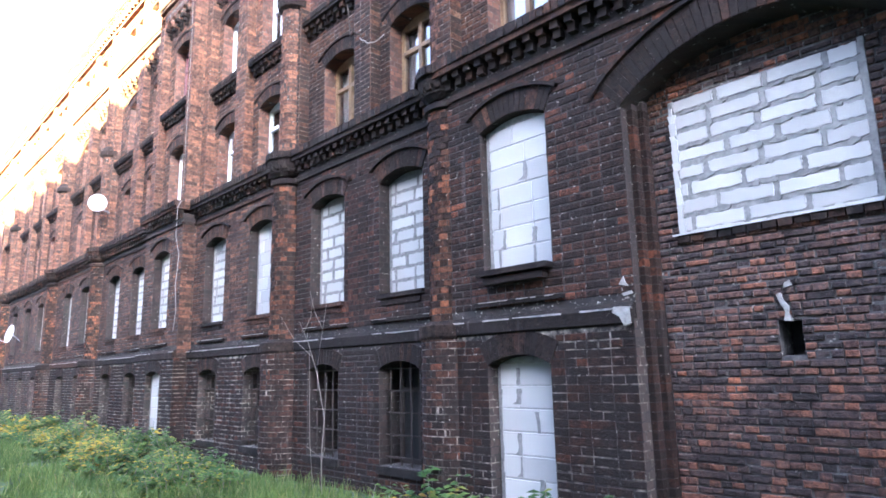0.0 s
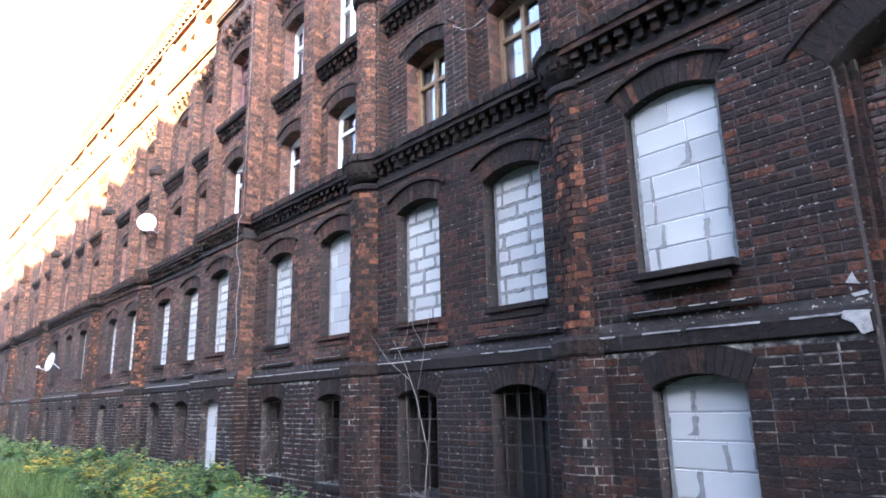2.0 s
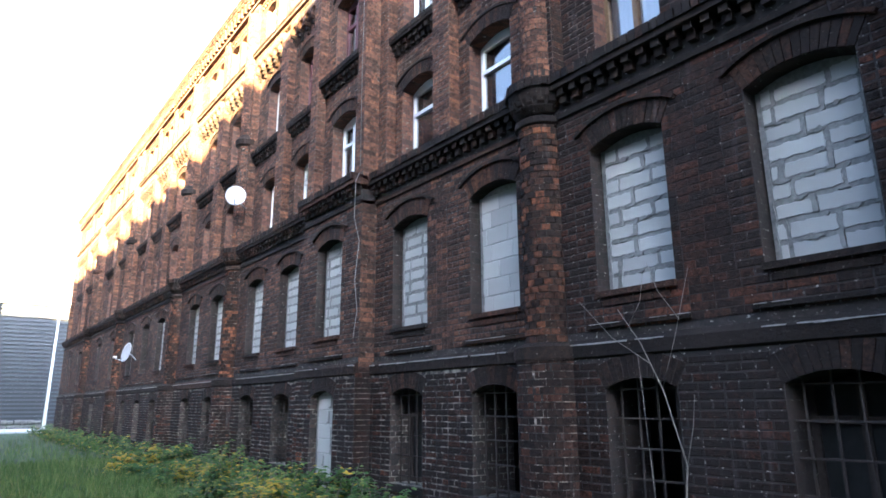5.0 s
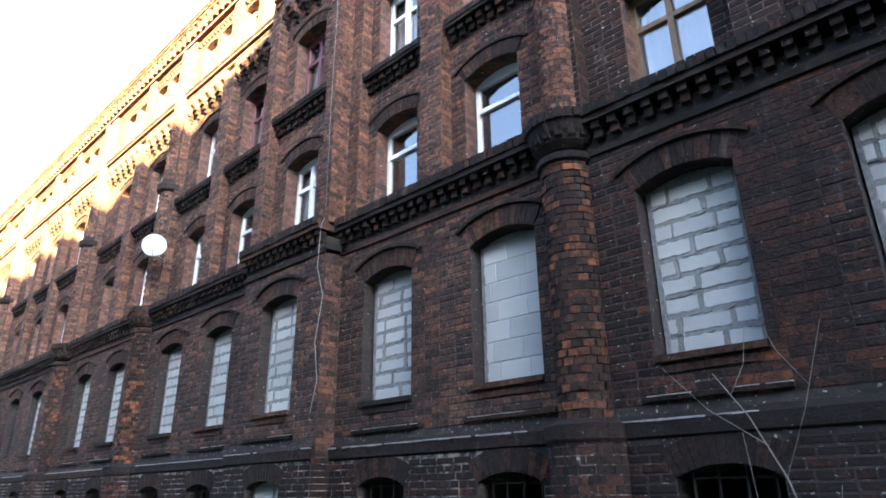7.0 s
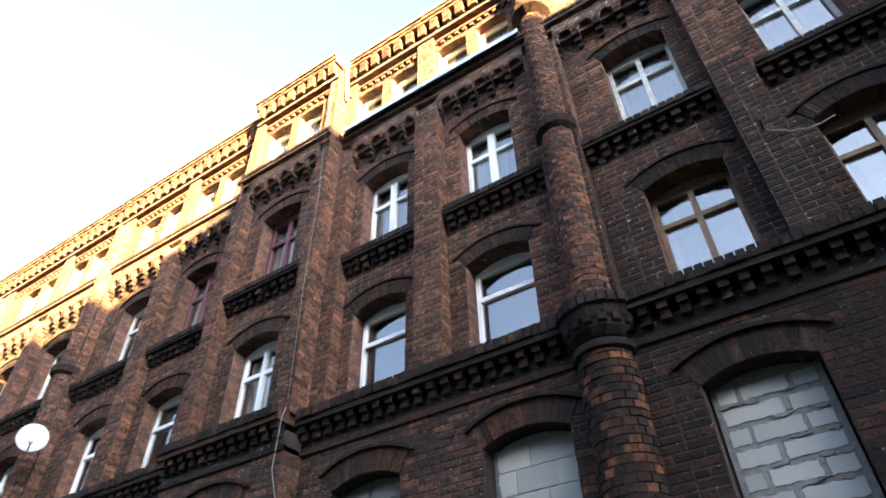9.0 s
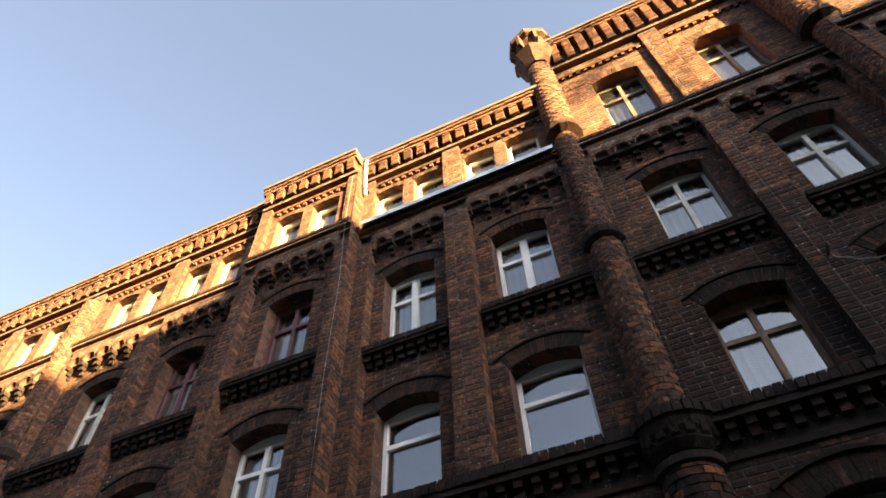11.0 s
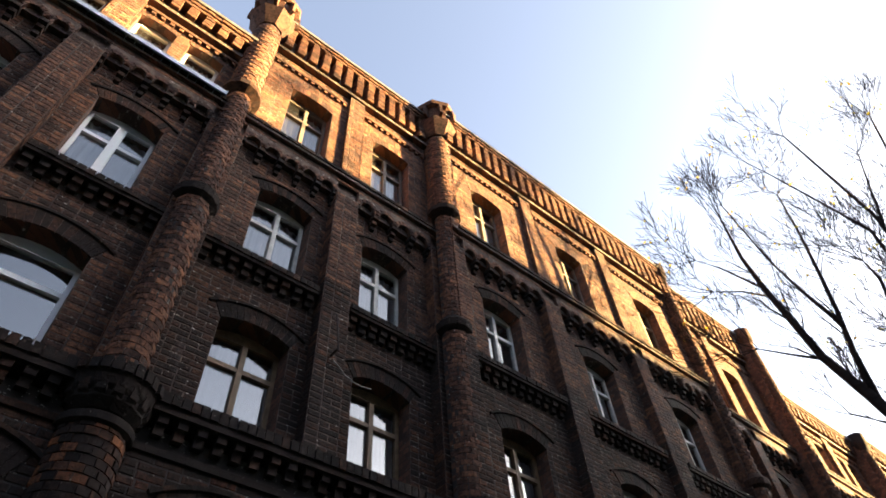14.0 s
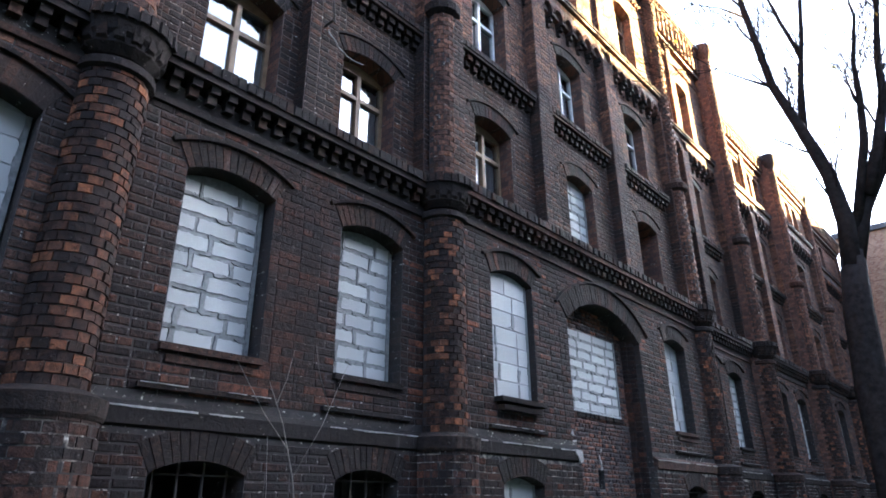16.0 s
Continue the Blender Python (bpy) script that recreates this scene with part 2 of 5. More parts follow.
M_BARK.node_tree.nodes["Principled BSDF"].inputs["Specular IOR Level"].default_value = 0.05


def glass_material():
    m, nt, bsdf = nodes_of("window_glass")
    bsdf.inputs["Base Color"].default_value = (0.02, 0.022, 0.025, 1)
    bsdf.inputs["Roughness"].default_value = 0.03
    bsdf.inputs["IOR"].default_value = 3.5
    bsdf.inputs["Specular IOR Level"].default_value = 0.5
    bump(nt, bsdf, noise_tex(nt, 1.2, 2, 0.5, world_pos(nt)), 0.08, 0.02)
    clear = nt.nodes.new("ShaderNodeBsdfTransparent")
    sh = nt.nodes.new("ShaderNodeMixShader")
    sh.inputs[0].default_value = 0.68
    out = nt.nodes["Material Output"]
    nt.links.new(clear.outputs[0], sh.inputs[1])
    nt.links.new(bsdf.outputs[0], sh.inputs[2])
    nt.links.new(sh.outputs[0], out.inputs[0])
    return m


M_GLASS = glass_material()
# matte near-black: the darkness of the basement recesses is put into this colour
M_RECESSPANE = plain("recess_dark_pane", (0.008, 0.008, 0.008), 0.85, 0, 0.5, 6, 0.1)


# ---- mesh helpers ----
class Mesh:
    """Collects polygons and becomes one mesh."""

    def __init__(self):
        self.v, self.f = [], []

    def add(self, verts, faces):
        n = len(self.v)
        self.v.extend(verts)
        self.f.extend([tuple(i + n for i in f) for f in faces])

    def box(self, x0, x1, y0, y1, z0, z1):
        self.add([(x0, y0, z0), (x1, y0, z0), (x1, y1, z0), (x0, y1, z0), (x0, y0, z1), (x1, y0, z1), (x1, y1, z1), (x0, y1, z1)],
                 [(0, 3, 2, 1), (4, 5, 6, 7), (0, 1, 5, 4), (1, 2, 6, 5), (2, 3, 7, 6), (3, 0, 4, 7)])

    def brick(self, x0, x1, y0, y1, z0, z1, r=0.008):
        """A box whose face towards -x has worn, chamfered edges; open at the back."""
        self.add([(x0, y0 + r, z0 + r), (x0, y1 - r, z0 + r), (x0, y1 - r, z1 - r), (x0, y0 + r, z1 - r),
                  (x0 + r, y0, z0), (x0 + r, y1, z0), (x0 + r, y1, z1), (x0 + r, y0, z1),
                  (x1, y0, z0), (x1, y1, z0), (x1, y1, z1), (x1, y0, z1)],
                 [(3, 2, 1, 0), (0, 1, 5, 4), (1, 2, 6, 5), (2, 3, 7, 6), (3, 0, 4, 7), (4, 5, 9, 8), (5, 6, 10, 9), (6, 7, 11, 10), (7, 4, 8, 11)])

    def prism(self, pts, x0, x1):
        """A polygon in (y, z), drawn out from x0 to x1."""
        n = len(pts)
        self.add([(x0, y, z) for y, z in pts] + [(x1, y, z) for y, z in pts],
                 [tuple(range(n)), tuple(range(2 * n - 1, n - 1, -1))] + [(i, i + n, (i + 1) % n + n, (i + 1) % n) for i in range(n)])

    def turned(self, m, verts, faces):
        self.add([tuple(m @ Vector(v)) for v in verts], faces)

    def make(self, name, mat, parent=None, label="", smooth=False):
        me = bpy.data.meshes.new(name)
        me.from_pydata(self.v, [], self.f)
        bm = bmesh.new()
        bm.from_mesh(me)
        bmesh.ops.recalc_face_normals(bm, faces=bm.faces)
        bm.to_mesh(me)
        bm.free()
        me.materials.append(mat)
        if smooth:
            me.polygons.foreach_set("use_smooth", [True] * len(me.polygons))
        ob = new(name, me)
        ob.parent = parent
        if label:
            ob["label"] = label
        return ob


def empty(name, at=(0, 0, 0)):
    ob = new(name)
    ob.location = at
    return ob


def inside(ob, parent):
    """Puts a part that was built in world coordinates under its thing."""
    ob.parent = parent
    ob.matrix_parent_inverse = Matrix.Translation(-Vector(parent.location))
    return ob


rng = random.Random(7)
CH = 0.0775      # height of a course
BL = 0.245       # length of a stretcher with its joint


# ---- openings ----
class Opening:
    """A segmental-arched opening: middle y, width, sill, springing, rise."""

    def __init__(self, y, w, z0, z1, rise=0.11, ring=0.25):
        self.y, self.w, self.z0, self.z1, self.rise, self.ring = y, w, z0, z1, rise, ring
        h = w / 2
        self.r = (h * h + rise * rise) / (2 * rise)
        self.cz = z1 + rise - self.r

    def top(self, y, out=0.0):
        d = min(abs(y - self.y), self.r + out)
        return self.cz + math.sqrt(max((self.r + out) ** 2 - d * d, 0))

    def arc(self, out=0.0, n=10, over=1.0):
        a = math.asin(min(self.w / 2 / self.r * over, 1))
        return [(self.y + (self.r + out) * math.sin(-a + 2 * a * i / n), self.cz + (self.r + out) * math.cos(-a + 2 * a * i / n)) for i in range(n + 1)]

    def gap(self, z):
        """The stretch of y that is free of coursed brick at the height z, or None."""
        h = self.w / 2
        if z < self.z0 - 0.01:
            return None
        if z <= self.z1:
            return self.y - h, self.y + h
        ro = self.r + self.ring
        if z >= self.cz + ro:
            return None
        a = math.asin(h / self.r)
        half = math.sqrt(max(ro * ro - (z - self.cz) ** 2, 0))
        half = min(half, (z - self.cz) * math.tan(a) if z > self.cz else half)
        return self.y - half, self.y + half


def wall_patch(mesh, y0, y1, z0, z1, x0, x1, openings):
    """A slab with arched openings cut through it, from upright strips."""
    cuts = sorted(openings, key=lambda o: o.y)
    at = y0
    for o in cuts:
        a, b = o.y - o.w / 2, o.y + o.w / 2
        mesh.box(x0, x1, at, a, z0, z1)
        if o.z0 > z0 + 0.01:
            mesh.box(x0, x1, a, b, z0, o.z0)
        arc = o.arc()
        for (ya, za), (yb, zb) in zip(arc, arc[1:]):
            if min(za, zb) >= z1 - 0.002:
                continue
            mesh.prism([(ya, za), (yb, zb), (yb, z1), (ya, z1)], x0, x1)
        at = b
    mesh.box(x0, x1, at, y1, z0, z1)


def courses(mesh, y0, y1, z0, z1, x, openings=(), proud=0.0062, singles=None, rough=1.0, ch=CH, bl=BL):
    """Lays bricks over a face towards -x, in cross bond, leaving the openings free."""
    k0, k1 = math.ceil(z0 / ch - 0.02), math.floor(z1 / ch + 0.02)
    for k in range(k0, k1):
        gapz = 0.005 if rough < 2 else 0.0065
        za, zb = k * ch + gapz, (k + 1) * ch - gapz
        gaps = sorted(g for g in (o.gap((za + zb) / 2) for o in openings) if g)
        runs, at = [], y0
        for a, b in gaps:
            if a > at:
                runs.append((at, a))
            at = max(at, b)
        if at < y1:
            runs.append((at, y1))
        for a, b in runs:
            y = a
            i = 0
            first = bl * (0.5 if k % 2 else 1.0)
            while y < b - 0.03:
                step = first if i == 0 else (bl / 2 if ((k % 2 and rng.random() < 0.75) or (rough > 2 and rng.random() < 0.68)) else bl)
                if rough > 2:
                    step *= rng.uniform(0.72, 1.1)
                i += 1
                e = min(y + step, b)
                if b - e < 0.05:
                    e = b
                p = proud * rng.uniform(0.55, 1.25) * rough
                if rng.random() < 0.02 * rough:
                    p *= 0.1
                j = 0.0025 * rough
                box = (x - p, x + 0.01, y + 0.004 + rng.uniform(-j, j), e - 0.005 + rng.uniform(-j, j), za + rng.uniform(-j, j), zb + rng.uniform(-j, j))
                if singles is not None and singles(box):
                    pass
                else:
                    mesh.brick(*box)
                y = e


def arch_ring(mesh, o, x, proud, width=0.075):
    """Voussoirs on edge round the arch, and a thin hood course over them."""
    a = math.asin(o.w / 2 / o.r)
    n = max(6, round(2 * a * (o.r + o.ring / 2) / width))
    g = 0.006
    for i in range(n):
        t0, t1 = -a + 2 * a * i / n, -a + 2 * a * (i + 1) / n
        pts = []
        for r, t, s in ((o.r + g * 0.3, t0, 1), (o.r + g * 0.3, t1, -1), (o.r + o.ring - g, t1, -1), (o.r + o.ring - g, t0, 1)):
            pts.append((o.y + r * math.sin(t) + s * g / 2, o.cz + r * math.cos(t)))
        mesh.prism(pts, x - proud * rng.uniform(0.75, 1.15), x + 0.01)


def hood(mesh, o, x, proud=0.045, out=None, over=1.12, thick=0.05):
    out = o.ring if out is None else out
    lo, hi = o.arc(out, 12, over), o.arc(out + thick, 12, over)
    for i in range(12):
        mesh.prism([lo[i], lo[i + 1], hi[i + 1], hi[i]], x - proud, x + 0.01)


# ---- unit meshes shared by alike pieces ----
def unit_brick(name, mat, r=0.05):
    m = Mesh()
    m.brick(0, 1, -0.5, 0.5, -0.5, 0.5, r)
    ob = m.make(name, mat)
    me = ob.data
    bpy.data.objects.remove(ob)
    return me


def piece(name, me, parent, x0, x1, y0, y1, z0, z1):
    ob = new(name, me)
    ob.parent = parent
    if parent is not None:
        ob.matrix_parent_inverse = Matrix.Translation(-Vector(parent.location))
    ob.location = (x0, (y0 + y1) / 2, (z0 + z1) / 2)
    ob.scale = (x1 - x0, y1 - y0, z1 - z0)
    return ob




def ragged_block(seed, amount):
    """A block whose joint line is smeared and chipped: an uneven outline, proud in the middle."""
    rnd = random.Random(seed)
    ring = []
    for k in range(4):
        a, c = ((-0.5, -0.5), (0.5, -0.5), (0.5, 0.5), (-0.5, 0.5))[k], ((0.5, -0.5), (0.5, 0.5), (-0.5, 0.5), (-0.5, -0.5))[k]
        n = 16 if k % 2 == 0 else 8
        for i in range(n):
            f = i / n
            y, z = a[0] + (c[0] - a[0]) * f, a[1] + (c[1] - a[1]) * f
            s = 1 - amount * (0.5 * rnd.random() + 0.5 * abs(math.sin(i * 0.55 + seed))) * (1.4 if k % 2 == 0 else 0.5) - (0.02 if i == 0 else 0)
            ring.append((y * (1 - amount * 0.4 * rnd.random()), z * s))
    n = len(ring)
    m = Mesh()
    m.add([(0.15, y * 0.97, z * 0.95) for y, z in ring] + [(0.4, y, z) for y, z in ring] + [(1.0, y, z) for y, z in ring],
          [tuple(range(n))] + [(i, (i + 1) % n, (i + 1) % n + n, i + n) for i in range(n)] + [(i + n, (i + 1) % n + n, (i + 1) % n + 2 * n, i + 2 * n) for i in range(n)])
    ob = m.make("block", M_BLOCK)
    me = ob.data
    bpy.data.objects.remove(ob)
    return me


U_NEAT = [ragged_block(i, 0.03) for i in range(4)]
U_RAGGED = [ragged_block(20 + i, 0.17) for i in range(8)]
U_BROWN, U_DARK, U_PLINTH, U_ROUGH = (unit_brick("brick", m, r) for m, r in ((M_BROWN_BRICK, 0.06), (M_DARK, 0.06), (M_PLINTH, 0.06), (M_ROUGH, 0.13)))

_m = Mesh()
_m.box(0, 1, -0.5, 0.5, -0.5, 0.5)
_o = _m.make("corbel", M_BLACK)
U_CORBEL = _o.data
bpy.data.objects.remove(_o)

# ---- plan of the facade ----
FACE, PANEL, BACK = 5.42, 5.62, 6.05        # lesene and lower wall, recessed panels above, inner side
GROUND = 0.25
Z_STRING, Z_CORN, Z_SILL3, Z_LEDGE = 2.30, 5.40, 7.82, 10.60
W_WIN = 0.80
# first and last y, step forward, tall attic, columns, blocked or not is told per window below
SECTIONS = [
    ("r", -21.5, -15.0, 0.0, False, [-18.2, -16.4]),
    ("s", -15.0, -11.2, -0.28, False, [-13.3]),
    ("t", -11.2, -6.3, 0.0, False, [-10.0, -8.15]),
    ("u", -6.3, -2.15, 0.0, True, [-4.68, -3.3]),
    ("a", -2.15, 5.38, -0.28, True, [-0.77, 1.82, 4.25]),
    ("b", 5.38, 9.33, 0.0, True, [6.43, 8.16]),
    ("d", 9.33, 13.05, 0.0, False, [10.22, 12.08]),
    ("f", 13.05, 15.15, -0.28, False, [14.12]),
    ("g", 15.15, 19.5, 0.0, False, [16.4, 18.2]),
    ("i", 19.5, 24.3, 0.0, False, [20.8, 22.7]),
    ("k", 24.3, 32.0, 0.0, False, [26.2, 28.2, 30.4]),
    ("m", 32.0, 39.3, 0.0, False, [33.7, 36.7]),
    ("n", 39.3, 47.9, 0.0, False, [41.8, 45.0]),
]
BIG = 1.82
UPPER = {10.22: 10.42, 12.08: 12.18}   # columns whose upper windows stand a little aside
NEAR = (-3.0, 15.2)   # where every brick is laid singly with full relief


def attic_heights(tall):
    """Window top, frieze foot, roof edge."""
    return (12.52, 13.45, 14.50) if tall else (11.78, 12.15, 12.76)


def lower_openings(sec):
    name, y0, y1, dx, tall, cols = sec
    f1, f0 = [], []
    for y in cols:
        if y == BIG:
            f1.append(Opening(y, 2.25, GROUND, 4.12, 0.42, 0.32))
        else:
            f1.append(Opening(y, 0.90, 2.80, 4.36, 0.11, 0.25))
            f0.append(Opening(y, 0.80, 0.62 if y not in (4.25, 14.12) else GROUND, 1.82, 0.10, 0.24))
    return f1, f0


def build_section(sec):
    name, y0, y1, dx, tall, cols = sec
    x = FACE + dx
    near = y1 > NEAR[0] and y0 < NEAR[1]
    root = tagged(new("wall_" + name), "tall sooty red brick factory facade wall", "wall", kind="structure")
    body_low, body_up, body_plinth = Mesh(), Mesh(), Mesh()
    low, plinth, up, black, red_pan, sooted, rings = (Mesh() for _ in range(7))
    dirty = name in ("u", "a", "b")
    f1, f0 = lower_openings(sec)
    # plinth storey, a little proud
    px = x - 0.05
    big = [o for o in f1 if o.w > 2]
    wall_patch(body_plinth, y0, y1, -0.3, Z_STRING - 0.12, px, BACK, f0 + [Opening(o.y, o.w, -0.3, 2.19, 0.001) for o in big])
    count = [0]

    def pick(me, ya, yb, za, zb):
        def take(box):
            if count[0] < 290 and ya < box[2] < yb and za < box[4] < zb:
                count[0] += 1
                piece("brick", me, root, *box)
                return True
            return False
        return take
    sp = pick(U_PLINTH, 2.9, 5.3, 0.9, 1.9) if name == "a" else None
    courses(plinth, y0, y1, 0.0, Z_STRING - 0.14, px, f0 + [Opening(o.y, o.w, -0.3, 2.6, 0.001, 0) for o in big], singles=sp)
    # main storey
    wall_patch(body_low, y0, y1, Z_STRING - 0.12, 5.12, x, BACK, [Opening(o.y, o.w, max(o.z0, Z_STRING - 0.12), o.z1, o.rise) for o in f1])
    sp = pick(U_DARK, 6.95, 7.85, 2.4, 5.0) if name == "b" else (pick(U_BROWN, 11.0, 11.5, 2.4, 5.0) if name == "d" else None)
    courses(low, y0, y1, Z_STRING + 0.06, 5.0, x, f1, singles=sp)
    for o in f1:
        arch_ring(rings, o, x, 0.015)
        hood(black, o, x, 0.05, over=1.1 if o.w < 2 else 1.06, thick=0.038)
    for o in f0:
        arch_ring(black, o, px, 0.012)
    # upper storeys: recessed panels between lesenes
    att_top, fr0, roof = attic_heights(tall)
    if dx < 0:               # brick ends on the returns of a section that stands forward
        for yy, sg in ((y0, -1), (y1, 1)):
            for k in range(1, math.floor((roof - 0.3) / CH)):
                if 4.85 < k * CH < 5.4:
                    continue
                xa = x - 0.05 if k * CH < Z_STRING - 0.16 else x
                at = xa + 0.004
                first = True
                while at < PANEL + 0.05:
                    e = at + (BL / 2 if (first and k % 2) else BL)
                    first = False
                    d = rng.uniform(0.003, 0.008)
                    ya, yb = sorted((yy + sg * d, yy - sg * 0.01))
                    (plinth if k * CH < Z_STRING - 0.16 else (low if k * CH < 5 else up)).box(at, min(e - 0.009, PANEL + 0.06), ya, yb, k * CH + 0.005, (k + 1) * CH - 0.005)
                    at = e
    ups = [UPPER.get(y, y) for y in cols]
    pan = PANEL + dx
    w2 = [Opening(y, W_WIN + 0.06, 5.45, 6.81, 0.11, 0.22) for y in ups]
    w3 = [Opening(y, W_WIN + 0.04, Z_SILL3 + 0.02, 9.36, 0.10, 0.2) for y in ups]
    if tall:
        w4 = [Opening(y, 0.82, 10.75, att_top - 0.08, 0.09, 0.2) for y in ups]
    else:
        w4 = [Opening(y + s, 0.56, 10.7, att_top - 0.05, 0.05, 0.12) for y in ups for s in (-0.39, 0.39)]
    wall_patch(body_up, y0, y1, 5.12, 7.4, pan, BACK, w2)
    wall_patch(body_up, y0, y1, 7.4, 10.1, pan, BACK, w3)
    wall_patch(body_up, y0, y1, 10.1, roof - 0.15, pan - 0.10, BACK, w4)
    edges = [y0] + [(a + b) / 2 for a, b in zip(ups, ups[1:])] + [y1]
    half = [0.25] + [0.2] * (len(cols) - 1) + [0.25]
    for o in w2 + w3:
        arch_ring(rings, o, pan, 0.014)
        hood(black, o, pan, 0.035, thick=0.03)
    for o in w4:
        arch_ring(red_pan, o, pan - 0.1, 0.012)
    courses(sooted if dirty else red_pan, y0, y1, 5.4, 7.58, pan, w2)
    courses(red_pan, y0, y1, 7.58, 10.1, pan, w3)
    courses(up, y0, y1, Z_LEDGE + 0.05, fr0, pan - 0.1, w4)
    for e, h in zip(edges, half):
        la, lb = max(e - h, y0), min(e + h, y1)
        aa, ab = max(e - h * 0.8, y0), min(e + h * 0.8, y1)
        body_up.box(x + 0.01, pan, la, lb, 5.3, 10.1)
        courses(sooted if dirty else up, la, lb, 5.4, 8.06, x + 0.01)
        courses(up, la, lb, 8.06, 10.15, x + 0.01)
        body_up.box(x + 0.02, pan - 0.1, aa, ab, Z_LEDGE + 0.05, fr0)
        courses(up, aa, ab, Z_LEDGE + 0.05, fr0, x + 0.02)
        for s in (-1, 1):      # brick ends on the returns
            if not y0 < e + s * h < y1:
                continue
            for k in range(math.ceil(5.42 / CH), math.floor(fr0 / CH)):
                if Z_LEDGE - 0.5 < k * CH < Z_LEDGE + 0.08:
                    continue
                hh, deep = (h, pan) if k * CH < Z_LEDGE else (h * 0.8, pan - 0.1)
                ya, yb = sorted((e + s * hh, e + s * (hh + 0.006)))
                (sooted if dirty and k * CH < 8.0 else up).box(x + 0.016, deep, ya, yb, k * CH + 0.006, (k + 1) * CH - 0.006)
    # corbel-arched frieze over the panels
    for (ea, ha), (eb, hb) in zip(zip(edges, half), list(zip(edges, half))[1:]):
        a, b = ea + ha, eb - hb
        n = max(3, round((b - a) / 0.33))
        wd = (b - a) / n
        pts = []
        for i in range(n):
            c = a + (i + 0.5) * wd
            r = wd * 0.36
            pts += [(c - r + 2 * r * j / 8, 10.08 + math.sqrt(max(r * r - (-r + 2 * r * j / 8) ** 2, 0)) * 1.15) for j in range(9)]
        outline = [(a, 10.08)] + pts + [(b, 10.08)]
        for (ya, za), (yb, zb) in zip(outline, outline[1:]):
            if yb - ya > 1e-4:
                body_up.prism([(ya, za), (yb, zb), (yb, 10.5), (ya, 10.5)], x + 0.03, pan - 0.02)
        for i in range(n + 1):
            yc = a + i * wd
            for j, (zz, dd) in enumerate(((10., 0.03), (9.91, 0.085), (9.82, 0.14))):
                if a - 0.02 < yc < b + 0.02:
                    s = 0.052 - 0.008 * j
                    black.box(x + dd, pan, max(yc - s, a), min(yc + s, b), zz, zz + 0.08)
        for i in range(n):
            c = a + (i + 0.5) * wd
            r0, r1 = wd * 0.37, wd * 0.37 + 0.07
            for j in range(7):
                t0, t1 = math.pi * j / 7 + 0.03, math.pi * (j + 1) / 7 - 0.03
                red_pan.prism([(c + r * math.cos(t), 10.08 + r * math.sin(t) * 1.15) for r, t in ((r0, t0), (r1, t0), (r1, t1), (r0, t1))], x + 0.018, x + 0.05)
    courses(up, y0, y1, 10.38, 10.52, x + 0.03)
    # ledge under the attic
    body_up.box(x - 0.04, pan, y0, y1, 10.5, 10.56)
    for i in range(int((y1 - y0) / 0.13)):
        black.box(x - 0.06, x + 0.05, y0 + i * 0.13 + 0.006, y0 + (i + 1) * 0.13 - 0.006, 10.555, 10.63)
    # frieze of upright corbels below the roof edge
    body_up.box(x - 0.02, pan, y0, y1, fr0, fr0 + 0.10)
    courses(up, y0, y1, fr0 - 0.02, fr0 + 0.08, x - 0.02)
    n = int((y1 - y0) / 0.262)
    for i in range(n):
        yc = y0 + (i + 0.5) * (y1 - y0) / n
        z = fr0 + 0.09
        while z < roof - 0.225:
            d = 0.02 * ((z - fr0) / (roof - fr0)) + rng.uniform(-0.006, 0.006)
            h = 0.078 + rng.uniform(-0.006, 0.006)
            up.brick(x - 0.10 - d, x + 0.16, yc - h, yc + h, z + 0.005, z + CH - 0.006, 0.012)
            z += CH
    # closing courses over the corbels, each stepping out a little
    for k in range(2):
        z = roof - 0.225 + k * CH
        body_up.box(x - 0.115 - 0.03 * k, pan + 0.2, y0, y1, z, z + CH - 0.004)
        for i in range(int((y1 - y0) / 0.13)):
            d = rng.uniform(-0.007, 0.007)
            up.brick(x - 0.13 - 0.03 * k - d, x - 0.1, y0 + i * 0.13 + 0.005, y0 + (i + 1) * 0.13 - 0.005, z + 0.004, z + CH - 0.008, 0.01)
    # rows of small header teeth in the attic
    for zt in (fr0 - (0.45 if tall else 0.26),):
        for (ea, ha), (eb, hb) in zip(zip(edges, half), list(zip(edges, half))[1:]):
            a, b = ea + ha * 0.8 + 0.06, eb - hb * 0.8 - 0.06
            m = int((b - a) / 0.14)
            for i in range(m):
                yy = a + (b - a) * i / m
                up.box(pan - 0.15, pan - 0.09, yy + 0.01, yy + 0.075, zt, zt + 0.065)
            up.box(pan - 0.16, pan - 0.09, a, b, zt + 0.075, zt + 0.14)
    parts = [(body_low, "mortar_core", M_MORTAR_D), (body_plinth, "plinth_mortar_core", M_MORTAR_D if name == "b" else M_MORTAR_P), (body_up, "upper_mortar_core", M_MORTAR), (plinth, "plinth_bricks", M_PLINTH),
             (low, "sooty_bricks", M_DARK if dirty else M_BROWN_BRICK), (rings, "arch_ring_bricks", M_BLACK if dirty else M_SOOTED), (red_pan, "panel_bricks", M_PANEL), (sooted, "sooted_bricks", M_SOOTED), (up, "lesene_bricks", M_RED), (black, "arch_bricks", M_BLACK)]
    for me, nm, mat in parts:
        if not me.v:
            continue
        ob = me.make(nm, mat, root)
        if "core" not in nm:
            ob["kind"] = "stuff"
